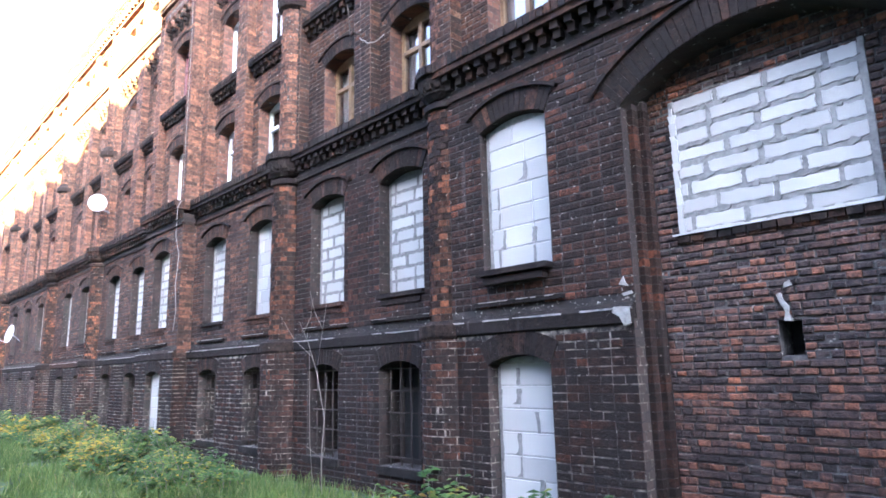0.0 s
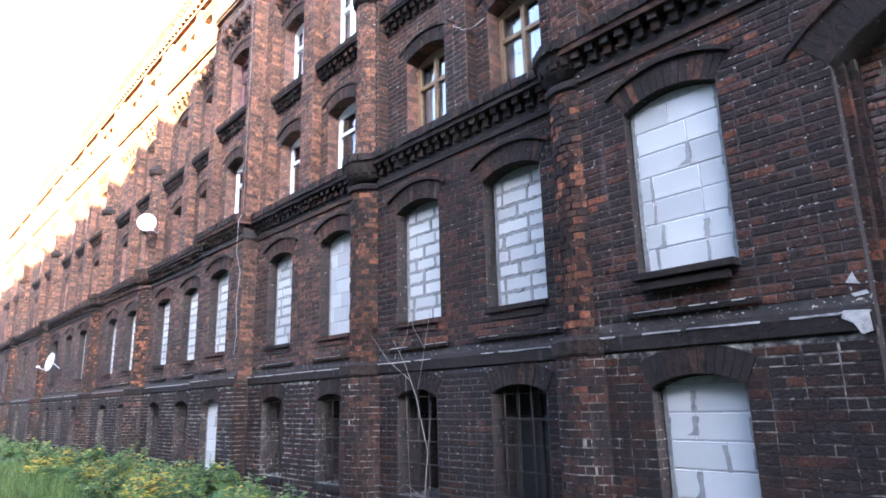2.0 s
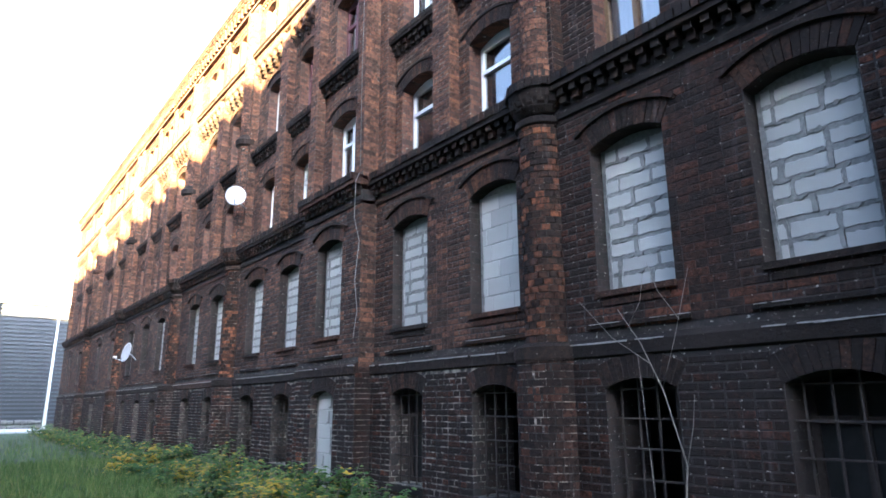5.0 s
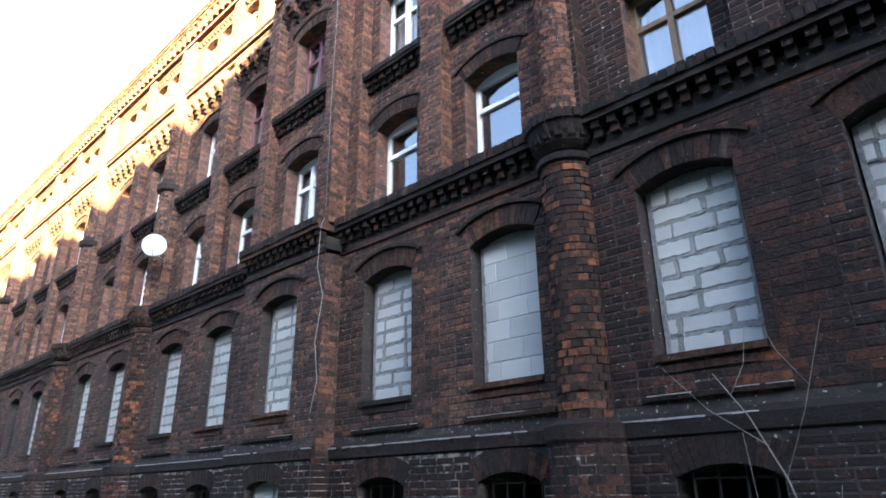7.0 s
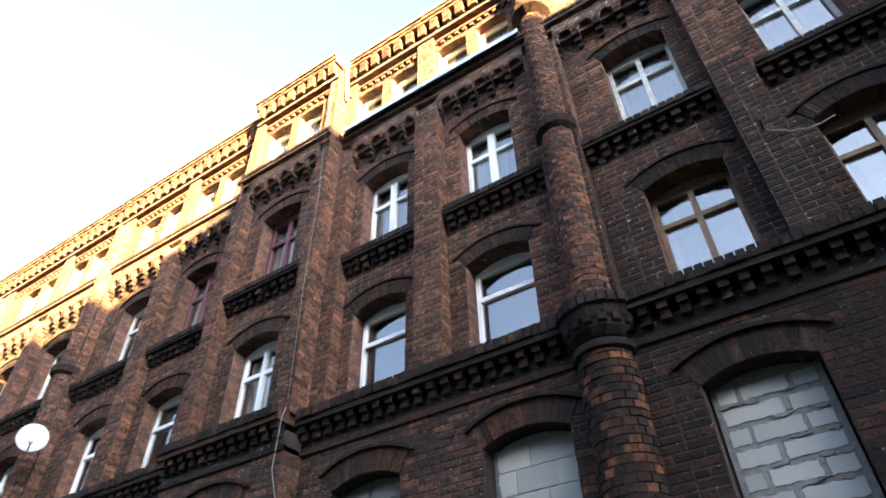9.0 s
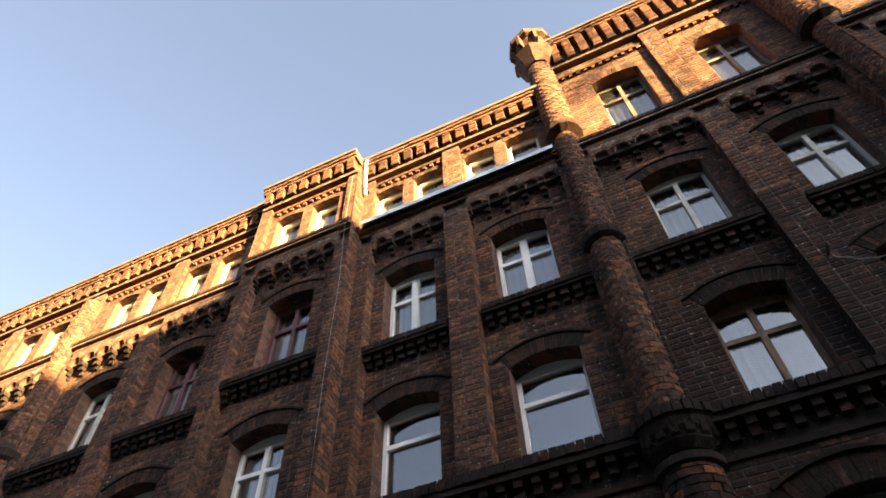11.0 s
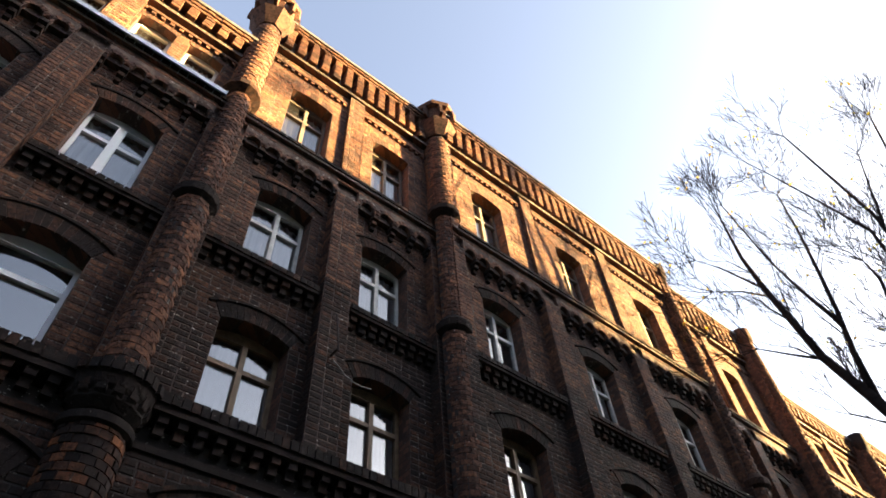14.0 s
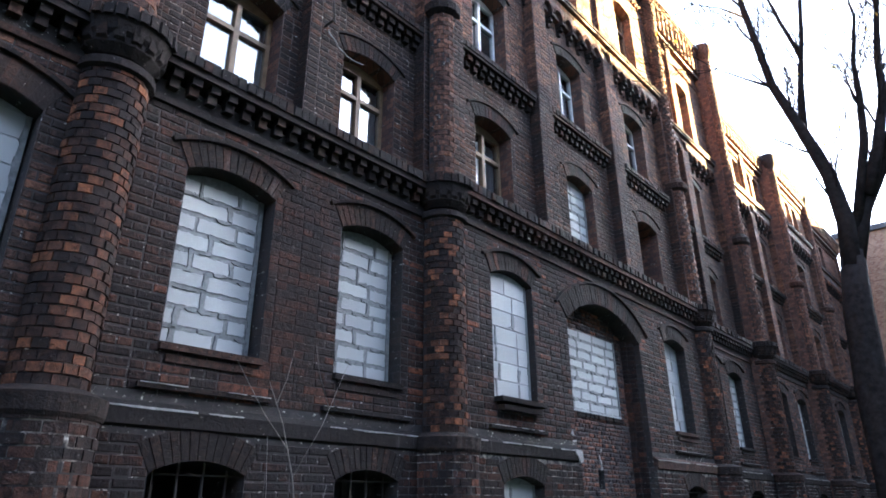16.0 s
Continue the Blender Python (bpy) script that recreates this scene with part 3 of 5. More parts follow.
    # cornice of the main storey
    corn = tagged(new("cornice_" + name), "black weathered corbelled brick cornice along the facade", "cornice", kind="structure")
    mould, slab, teeth = Mesh(), Mesh(), Mesh()
    mould.box(x - 0.035, BACK - 0.3, y0, y1, 4.88, 4.94)
    n = int((y1 - y0) / 0.172)
    for i in range(n):
        yc = y0 + (i + 0.5) * (y1 - y0) / n
        for xx, za, zb in ((x - 0.075, 5.03, 5.12), (x - 0.125, 5.12, 5.20)):
            if near:
                piece("corbel", U_CORBEL, corn, xx, x + 0.02, yc - 0.045, yc + 0.045, za, zb)
            else:
                teeth.box(xx, x + 0.02, yc - 0.045, yc + 0.045, za, zb)
    slab.box(x - 0.16, pan + 0.1, y0, y1, 5.20, 5.355)
    n = int((y1 - y0) / (0.088 if near else 0.135))
    for i in range(n):
        ya = y0 + i * (y1 - y0) / n
        d = rng.uniform(-0.014, 0.014)
        box = (x - 0.185 + d, pan - 0.01, ya + 0.006, ya + (y1 - y0) / n - 0.006, 5.272, 5.385 + d)
        if near:
            piece("coping_brick", U_CORBEL, corn, *box)
        else:
            teeth.box(*box)
    mould.make("lower_moulding", M_BLACK, corn)
    slab.make("slab", M_BLACK, corn)
    if teeth.v:
        teeth.make("corbel_row", M_BLACK, corn)["kind"] = "stuff"
    # string course over the plinth
    st = tagged(new("trim_string_" + name), "worn sooty stone string course with chipped pale edge", "string course", kind="structure")
    m1, m2 = Mesh(), Mesh()
    spans = [(y0, y1)] if not big else [(y0, BIG - 1.13), (BIG + 1.13, y1)]
    for a, b in spans:
        m1.add([(x - 0.05, a, 2.13), (x - 0.078, a, 2.15), (x - 0.082, a, 2.27), (x - 0.012, a, 2.33), (x + 0.02, a, 2.33), (x + 0.02, a, 2.13),
                (x - 0.05, b, 2.13), (x - 0.078, b, 2.15), (x - 0.082, b, 2.27), (x - 0.012, b, 2.33), (x + 0.02, b, 2.33), (x + 0.02, b, 2.13)],
               [(0, 1, 2, 3, 4, 5), (11, 10, 9, 8, 7, 6)] + [(i, (i + 1) % 6, (i + 1) % 6 + 6, i + 6) for i in range(6)])
    m1.make("ledge", M_BLACK, st)
    for a, b in spans:
        while a < b - 0.1:
            e = min(a + rng.uniform(0.04, 0.22), b - 0.02)
            if noise.noise((a * 0.7, x, 2.0)) > -0.3 or rng.random() < 0.15:
                d, lo, hi = rng.uniform(0, 0.008), rng.uniform(2.262, 2.270), 2.279 + rng.uniform(0, 0.003)
                m2.prism([(a, lo + rng.uniform(0, 0.005)), (e, lo + rng.uniform(0, 0.005)), (e, hi), ((a + e) / 2, hi + 0.002), (a, hi)], x - 0.084 - d, x - 0.055)
            a = e + (rng.uniform(0.02, 0.3) if rng.random() < 0.12 else 0.0)
    if m2.v:
        m2.make("pale_edge", M_PLASTER, st, "pale chipped plaster edge")["kind"] = "stuff"
    for y in cols:
        if y != BIG:
            ap = Mesh()
            ap.box(x - 0.045, x + 0.02, y - 0.58, y + 0.58, 2.43, 2.47)
            ap.make("apron_ledge", M_BLACK, st, "sooty apron ledge below a window")
            ap = Mesh()
            a = y - 0.58
            while a < y + 0.47:
                b = min(a + rng.uniform(0.04, 0.2), y + 0.58)
                if noise.noise((a * 1.3, y, 5.0)) > -0.25:
                    ap.box(x - 0.052 - rng.uniform(0, 0.006), x - 0.02, a, b, 2.464 + rng.uniform(0, 0.004), 2.473)
                a = b + (rng.uniform(0.02, 0.15) if rng.random() < 0.2 else 0.0)
            if ap.v:
                ap.make("chipped_edge", M_PLASTER, st, "pale chipped plaster edge")
    # roof behind the edge
    rf = Mesh()
    rf.box(x - 0.185, BACK + 0.6, y0, y1, roof - 0.07, roof + 0.015)
    rf.box(BACK, BACK + 8, y0, y1, roof - 0.3, roof - 0.1)
    tagged(rf.make("roof_" + name, M_TILE), "flat dark roof with a thin felt edge", "roof", kind="structure")
    return f1, f0, w2, w3, w4


OPEN = {s[0]: build_section(s) for s in SECTIONS}

# near-black block with the rooms' darkness put into its colour; the building's back and ends
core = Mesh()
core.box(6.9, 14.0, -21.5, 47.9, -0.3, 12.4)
tagged(core.make("wall_gloom_block", M_GLOOM), "near-black block standing in for the unlit rooms behind the windows", "wall", kind="structure")
for y in (-21.55, 47.9):
    e = Mesh()
    e.box(5.5, 14.0, y, y + 0.05, -0.3, 12.0)
    tagged(e.make("wall_end", M_DARK), "sooty brick end wall of the building", "wall", kind="structure")


# ---- blocked-up windows ----
def blocked(o, x, label, neat=False, w=None, z1=None, rows=None, patches=False):
    w = w or o.w - 0.08
    z0 = o.z0 + 0.01
    root = tagged(empty("blocked_window", (x, o.y, z0)), label, "blocked window", group="blocked-up windows")
    back = Mesh()
    pts = [(o.y - w / 2, z0), (o.y + w / 2, z0)] + [(o.y + w / 2 - w * i / 8, min(o.top(o.y + w / 2 - w * i / 8) - 0.012, z1 or 99)) for i in range(9)]
    back.prism(pts, x + 0.006, x + 0.20)
    inside(back.make("mortar_bed", M_THINJOINT if neat else M_BLOCKJOINT), root)
    top = z1 or o.z1 + 0.02
    n = rows or max(3, round((top - z0) / (0.23 if neat else 0.178)))
    h = (top - z0) / n
    for r in range(n):
        y = o.y - w / 2 + 0.012
        first = True
        while y < o.y + w / 2 - 0.03:
            ln = rng.choice((0.40, 0.46)) if not first else rng.choice((0.22, 0.3, 0.46))
            first = False
            e = min(y + ln, o.y + w / 2 - 0.012)
            if o.y + w / 2 - e < 0.09:
                e = o.y + w / 2 - 0.012
            g = rng.choice((0.002, 0.002, 0.006)) if neat else rng.uniform(0.010, 0.024)
            piece("block", rng.choice(U_NEAT if neat else U_RAGGED), root, x - rng.uniform(0, 0.006), x + 0.02, y + g, e - g * rng.uniform(0.3, 1), z0 + r * h + (0.003 if neat else g * 0.8), z0 + (r + 1) * h - (0.002 if neat else g * rng.uniform(0.5, 1.2)))
            if patches and e < o.y + w / 2 - 0.05 and rng.random() < 0.8:      # smeared mortar over an upright joint
                mp = Mesh()
                za, zb = z0 + (r + rng.uniform(-0.15, 0.2)) * h, z0 + (r + rng.uniform(0.75, 1.1)) * h
                wa, sh = rng.uniform(0.012, 0.03), rng.uniform(-0.02, 0.02)
                lft = [(e - wa * rng.uniform(0.6, 1.3) + sh * q, za + (zb - za) * q) for q in (0, 0.2, 0.4, 0.6, 0.8, 1)]
                rgt = [(e + wa * rng.uniform(0.6, 1.3) + sh * q, za + (zb - za) * q) for q in (1, 0.8, 0.6, 0.4, 0.2, 0)]
                if rng.random() < 0.4:
                    rgt[5] = (rgt[5][0] + rng.uniform(0.04, 0.1), rgt[5][1])
                mp.prism(lft + rgt, x - 0.008, x + 0.01)
                inside(mp.make("mortar_patch", M_BLOCKJOINT), root)
            y = e
    if not neat:           # lumps of mortar smeared over the bed joints
        for r in range(1, n):
            for _ in range(rng.randint(2, 4) if w < 1.3 else 7):
                yc, zc = o.y + rng.uniform(-0.44, 0.44) * w, z0 + r * h + rng.uniform(-0.008, 0.008)
                la, lz = rng.uniform(0.02, 0.085), rng.uniform(0.014, 0.034)
                ring = [(min(max(yc + la * math.cos(q * 0.6283) * rng.uniform(0.65, 1.2), o.y - w / 2), o.y + w / 2), zc + lz * math.sin(q * 0.6283) * rng.uniform(0.45, 1.3)) for q in range(10)]
                mp = Mesh()
                mp.prism(ring, x - rng.uniform(0.007, 0.010), x + 0.01)
                inside(mp.make("mortar_patch", M_BLOCKJOINT), root)
    edge = Mesh()          # squeezed mortar along both sides
    for sgn in (-1, 1):
        z = z0
        while z < top - 0.05:
            e = min(z + rng.uniform(0.05, 0.16), top)
            a, c = o.y + sgn * (w / 2 + 0.02), o.y + sgn * (w / 2 - rng.uniform(0.01, 0.035))
            c2 = o.y + sgn * (w / 2 - rng.uniform(0.01, 0.035))
            edge.prism([(a, z), (c, z), (c2, e), (a, e)], x - 0.005, x + 0.03)
            z = e
    inside(edge.make("mortar_edge", M_BLOCKJOINT), root)
    if w > 1.3:
        return root
    sill = Mesh()
    sill.box(x - 0.22, x + 0.02, o.y - w / 2 - 0.05, o.y + w / 2 + 0.05, o.z0 - 0.06, o.z0 - 0.003)
    sill.box(x - 0.19, x + 0.02, o.y - w / 2 + 0.02, o.y + w / 2 - 0.02, o.z0 - 0.15, o.z0 - 0.09)
    inside(sill.make("sill", M_BLACK, None, "dark stepped brick sill"), root)
    return root


for s in SECTIONS:
    for o in OPEN[s[0]][0]:
        if o.w < 2:
            neat = round(o.y, 2) in (4.25, 10.22, -0.77)
            if round(o.y, 1) in (33.7, 28.2, 45.0):
                continue
            blocked(o, FACE + s[3] + (0.09 if round(o.y, 2) == 4.25 else 0.17), "window bricked up with pale aerated concrete blocks" + (", thin joints" if neat else ", thick grey joints"), neat, patches=round(o.y, 2) in (4.25, -0.77) or (not neat and o.y < 16))

# ---- round brick pilasters ----
def ring_course(mesh, cx, cy, r, za, zb, n, phase, deep=0.06, sides=None, jitter=0.004):
    """Bricks round the half of a shaft that stands out of the wall."""
    for i in range(n):
        t0 = math.pi * 0.44 + (i + phase) * math.pi * 1.12 / n
        t1 = t0 + math.pi * 1.12 / n
        if t0 < math.pi * 0.4 or t1 > math.pi * 1.6:
            continue
        g = 0.005 / r
        ro = r + rng.uniform(-jitter, jitter)
        pts = [(cx + q * math.cos(t), cy + q * math.sin(t)) for q, t in ((ro, t0 + g), (ro, t1 - g), (ro - deep, t1 - g), (ro - deep, t0 + g))]
        mesh.add([(x, y, za) for x, y in pts] + [(x, y, zb) for x, y in pts], [(3, 2, 1, 0), (4, 5, 6, 7), (0, 1, 5, 4), (1, 2, 6, 5), (2, 3, 7, 6), (3, 0, 4, 7)])


def drum(mesh, cx, cy, levels, n=16, start=0.4, end=1.6):
    """A turned half-round solid: (z, radius) levels from the foot up."""
    rings = []
    for z, r in levels:
        rings.append([(cx + r * math.cos(math.pi * (start + (end - start) * i / n)), cy + r * math.sin(math.pi * (start + (end - start) * i / n)), z) for i in range(n + 1)])
    v = [p for ring in rings for p in ring]
    f = []
    for k in range(len(rings) - 1):
        for i in range(n):
            a = k * (n + 1) + i
            f.append((a, a + 1, a + n + 2, a + n + 1))
    f.append(tuple(range(n, -1, -1)))
    top = (len(rings) - 1) * (n + 1)
    f.append(tuple(range(top, top + n + 1)))
    mesh.add(v, f)


def round_pilaster(y, dx, tall, turret, pier):
    """A round brick shaft on a wider foot, with a black cap at each storey and a turret on the roof edge."""
    cx = FACE + dx + 0.02
    root = tagged(empty("pilaster", (cx, y, GROUND)), "round weathered orange and black brick pilaster on the facade", "pilaster", group="round pilasters")
    R1, R2, R3 = 0.275, 0.205, 0.185
    R4 = 0.25 if turret else R3      # the attic stage under a turret is stouter
    roof = attic_heights(tall)[2]
    shaft_top = roof + 0.02 if pier else roof - 0.9
    core, shaft, upper, foot, cap, base_ring, neck, top_ring = (Mesh() for _ in range(8))
    foot_core, pier_core = Mesh(), Mesh()
    drum(foot_core, cx, y, [(-0.3, R1 + 0.107), (2.2, R1 + 0.107)])
    drum(core, cx, y, [(2.2, R1 - 0.015), (4.9, R1 - 0.015)])
    drum(core, cx, y, [(5.3, R2 - 0.012), (8.3, R2 - 0.012), (8.3, R3 - 0.012), (11.0, R3 - 0.012), (11.0, R4 - 0.012), (shaft_top, R4 - 0.012)])
    if pier:
        pier_core.box(cx, PANEL, y - R1 + 0.01, y + R1 - 0.01, -0.3, 5.3)
        pier_core.box(cx, PANEL, y - R2 + 0.01, y + R2 - 0.01, 5.3, roof + 0.06)
    for k in range(0, math.floor(roof / CH)):
        za, zb = k * CH + 0.006, (k + 1) * CH - 0.006
        if za < 2.14:
            ring_course(foot, cx, y, R1 + 0.115, za, zb, 9, 0.5 * (k % 2))
        elif 2.33 < za < 4.88:
            ring_course(shaft, cx, y, R1, za, zb, 9, 0.5 * (k % 2), jitter=0.008)
        elif 5.4 < za < 8.1:
            ring_course(upper, cx, y, R2, za, zb, 5, 0.5 * (k % 2))
        elif 8.3 < za < shaft_top - 0.05:
            ring_course(upper, cx, y, R3 if za < 11.0 else R4, za, zb, 5 if za < 11.0 else 7, 0.5 * (k % 2))
    drum(base_ring, cx, y, [(2.12, R1 + 0.12), (2.15, R1 + 0.135), (2.27, R1 + 0.14), (2.325, R1 + 0.02)])
    drum(neck, cx, y, [(4.84, R1), (4.86, R1 + 0.035), (4.93, R1 + 0.035), (4.95, R1)])
    drum(cap, cx, y, [(4.99, R1 - 0.02), (5.06, R1 + 0.05), (5.12, R1 + 0.06), (5.16, R1 + 0.09), (5.24, R1 + 0.11), (5.26, R1 + 0.12), (5.36, R1 + 0.12), (5.39, R1 + 0.09), (5.44, R2)], 8)
    for i in range(9):
        t = math.pi * (0.5 + i / 8)
        tooth = Mesh()
        tooth.turned(Matrix.Translation((cx, y, 0)) @ Matrix.Rotation(t, 4, "Z"), [(R1 - 0.05, -0.05, 5.0), (R1 + 0.075, -0.04, 5.1), (R1 + 0.075, 0.04, 5.1), (R1 - 0.05, 0.05, 5.0), (R1 - 0.05, -0.05, 5.2), (R1 + 0.09, -0.04, 5.2), (R1 + 0.09, 0.04, 5.2), (R1 - 0.05, 0.05, 5.2)],
                   [(0, 3, 2, 1), (4, 5, 6, 7), (0, 1, 5, 4), (1, 2, 6, 5), (2, 3, 7, 6), (3, 0, 4, 7)])
        inside(tooth.make("capital_corbel", M_BLACK), root)
    for i in range(15):      # bricks on edge round the capital
        t = math.pi * (0.5 + i / 14)
        d, e = rng.uniform(-0.012, 0.012), rng.uniform(-0.012, 0.012)
        edge = Mesh()
        edge.turned(Matrix.Translation((cx, y, 0)) @ Matrix.Rotation(t, 4, "Z"), [(R1 - 0.05, -0.03, 5.272), (R1 + 0.145 + d, -0.036, 5.265), (R1 + 0.145 + d, 0.036, 5.265), (R1 - 0.05, 0.03, 5.272), (R1 - 0.05, -0.03, 5.40 + e), (R1 + 0.14 + d, -0.036, 5.375 + e), (R1 + 0.14 + d, 0.036, 5.375 + e), (R1 - 0.05, 0.03, 5.40 + e)],
                    [(0, 3, 2, 1), (4, 5, 6, 7), (0, 1, 5, 4), (1, 2, 6, 5), (2, 3, 7, 6), (3, 0, 4, 7)])
        inside(edge.make("coping_brick", M_BLACK), root)
    drum(top_ring, cx, y, [(8.05, R2), (8.10, R2 + 0.07), (8.22, R2 + 0.08), (8.28, R2 + 0.03), (8.36, R3)], 8)
    for me, nm, mat in ((core, "mortar_core", M_MORTAR_D), (foot_core, "foot_mortar_core", M_MORTAR_P), (pier_core, "pier", M_MORTAR), (foot, "foot_bricks", M_DARK), (shaft, "shaft_bricks", M_ORANGE), (upper, "upper_shaft_bricks", M_RED), (cap, "capital", M_BLACK), (base_ring, "base_ring", M_BLACK), (neck, "neck_ring", M_BLACK), (top_ring, "upper_ring", M_BLACK)):
        if not me.v:
            continue
        ob = inside(me.make(nm, mat), root)
        if "bricks" in nm:
            ob["kind"] = "stuff"
    if pier:
        pc = Mesh()
        drum(pc, cx, y, [(roof - 0.42, R3), (roof - 0.22, R3 + 0.07), (roof + 0.12, R3 + 0.09), (roof + 0.16, R3 + 0.05)], 8)
        pc.box(cx - 0.02, PANEL, y - R3 - 0.07, y + R3 + 0.07, roof - 0.2, roof + 0.14)
        inside(pc.make("pier_cap", M_SOOTED, None, "dark flared cap above the roof edge"), root)
    if turret:
        tb, tn = Mesh(), Mesh()
        z = roof - 0.80
        tr = Mesh()
        drum(tr, cx, y, [(10.86, R3), (10.94, R4 + 0.06), (11.06, R4 + 0.06), (11.14, R4)], 8)
        drum(tb, cx, y, [(z, R4), (z + 0.35, R4 + 0.17), (z + 0.42, R4 + 0.20), (z + 0.60, R4 + 0.12), (z + 0.95, R4 + 0.12), (z + 1.0, R4 + 0.22), (z + 1.12, R4 + 0.24), (z + 1.2, R4 + 0.2), (z + 1.38, 0.12)], 8, 0.0, 2.0)
        for i in range(8):
            t = math.pi * (i + 0.5) / 4
            tn.turned(Matrix.Translation((cx, y, z)) @ Matrix.Rotation(t, 4, "Z"), [(R4 + 0.06, -0.035, 0.5), (R4 + 0.24, -0.03, 0.55), (R4 + 0.24, 0.03, 0.55), (R4 + 0.06, 0.035, 0.5), (R4 + 0.06, -0.035, 1.02), (R4 + 0.22, -0.03, 1.02), (R4 + 0.22, 0.03, 1.02), (R4 + 0.06, 0.035, 1.02)],
                      [(0, 3, 2, 1), (4, 5, 6, 7), (0, 1, 5, 4), (1, 2, 6, 5), (2, 3, 7, 6), (3, 0, 4, 7)])
        inside(tr.make("attic_ring", M_BLACK), root)
        inside(tb.make("turret", M_RED, None, "octagonal brick turret with a pointed cap"), root)
        inside(tn.make("turret_ribs", M_RED), root)
    return root


for y, dx, tall, tur in ((5.38, -0.10, True, True), (9.33, 0.0, True, True), (-2.15, -0.26, True, False), (-6.3, -0.22, True, False), (-11.2, -0.26, False, False), (-15.0, -0.26, False, False), (19.5, 0.0, False, False),
                         (24.3, 0.0, False, False), (32.0, 0.0, False, False), (39.3, 0.0, False, False)):
    round_pilaster(y, dx, tall, tur, y < 0)


# ---- big arch with its patched brick filling ----
o = [q for q in OPEN["a"][0] if q.w > 2][0]
XB = FACE - 0.28 + 0.30
fill = tagged(new("wall_arch_filling"), "patchwork of rough red and black bricks filling the big arch", "wall", kind="structure")
mb, bb = Mesh(), Mesh()
bw0, bw1, bz0, bz1 = 1.10, 2.60, 2.89, 4.12
holes = [Opening(1.83, 0.17, 1.83, 2.1, 0.004, 0), Opening((bw0 + bw1) / 2, bw1 - bw0, bz0, bz1 - 0.005, 0.004, 0)]
wall_patch(mb, o.y - 1.12, o.y + 1.12, -0.2, 2.5, XB, XB + 0.3, holes[:1])
wall_patch(mb, o.y - 1.12, o.y + 1.12, 2.5, 4.6, XB, XB + 0.3, holes[1:])
n_single = [0]


def take_rough(box):
    if n_single[0] < 295 and 0.6 < box[4] < 2.75:
        n_single[0] += 1
        piece("brick", U_ROUGH, fill, *box)
        return True
    return False


courses(bb, o.y - 1.01, o.y + 1.01, 0.1, 4.6, XB, holes, proud=0.007, singles=take_rough, rough=2.4, ch=0.062, bl=0.215)
mb.make("mortar_core", M_MORTAR_R, fill)
bb.make("rough_bricks", M_ROUGH, fill)["kind"] = "stuff"
jambs, jamb_bricks = Mesh(), Mesh()
for s in (-1, 1):
    for j, (w, xx) in enumerate(((0.055, 0.10), (0.11, 0.20))):
        a, b = sorted((o.y + s * (1.125 - w), o.y + s * 1.125))
        jambs.box(FACE - 0.28 + xx, XB, a, b, 0, 4.2)
        k = 1
        while k * CH < 4.1:
            ja, jb = k * CH + 0.005 + rng.uniform(-0.002, 0.002), (k + 1) * CH - 0.005
            d = rng.uniform(0.002, 0.009)
            if s > 0:
                jamb_bricks.box(FACE - 0.28 + xx - d, XB - 0.01, a - d, b - 0.01, ja, jb)
            else:
                jamb_bricks.box(FACE - 0.28 + xx - d, XB - 0.01, a + 0.01, b + d, ja, jb)
            k += 1
jambs.make("stepped_jamb", M_MORTAR_D, fill)
jamb_bricks.make("jamb_bricks", M_DARK, fill)["kind"] = "stuff"
blocked(Opening((bw0 + bw1) / 2, bw1 - bw0 + 0.08, bz0, bz1, 0.02), XB - 0.03, "wide opening walled up with pale aerated concrete blocks", False, rows=8)
sr = random.Random(21)
y = bw0 - 0.1
while y < bw1 + 0.05:        # black headers under the walled-up opening
    piece("sill_brick", U_CORBEL, fill, XB - 0.03 - sr.uniform(0, 0.02), XB + 0.02, y, y + 0.105, bz0 - 0.062 - sr.uniform(0, 0.008), bz0 + sr.uniform(-0.006, 0.003))
    y += 0.118
bead = Mesh()
y = bw0
while y < bw1:               # squeezed-out mortar along the foot and one side of the blocks
    e = y + sr.uniform(0.03, 0.12)
    bead.prism([(y, bz0 - 0.004), (e, bz0 - 0.004), (e, bz0 + sr.uniform(0.008, 0.03)), (y, bz0 + sr.uniform(0.008, 0.03))], XB - 0.05, XB - 0.02)
    y = e
z = bz0
while z < bz1 - 0.1:
    e = z + sr.uniform(0.05, 0.16)
    bead.prism([(bw1 - sr.uniform(0.015, 0.05), z), (bw1 + 0.012, z), (bw1 + sr.uniform(0.008, 0.03), e), (bw1 - sr.uniform(0.015, 0.05), e)], XB - 0.048, XB - 0.02)
    z = e
bead.make("mortar_bead", M_BLOCK, fill, "pale squeezed-out mortar")
smear = Mesh()
smear.prism([(1.80, 2.09), (1.86, 2.09), (1.845, 2.17), (1.875, 2.22), (1.90, 2.30), (1.865, 2.31), (1.845, 2.24), (1.815, 2.20), (1.82, 2.15)], XB - 0.027, XB)
smear.prism([(1.775, 2.36), (1.84, 2.345), (1.83, 2.385), (1.79, 2.40)], XB - 0.026, XB)
smear.make("mortar_smear", M_PLASTER, fill, "pale smear of mortar over the hole")
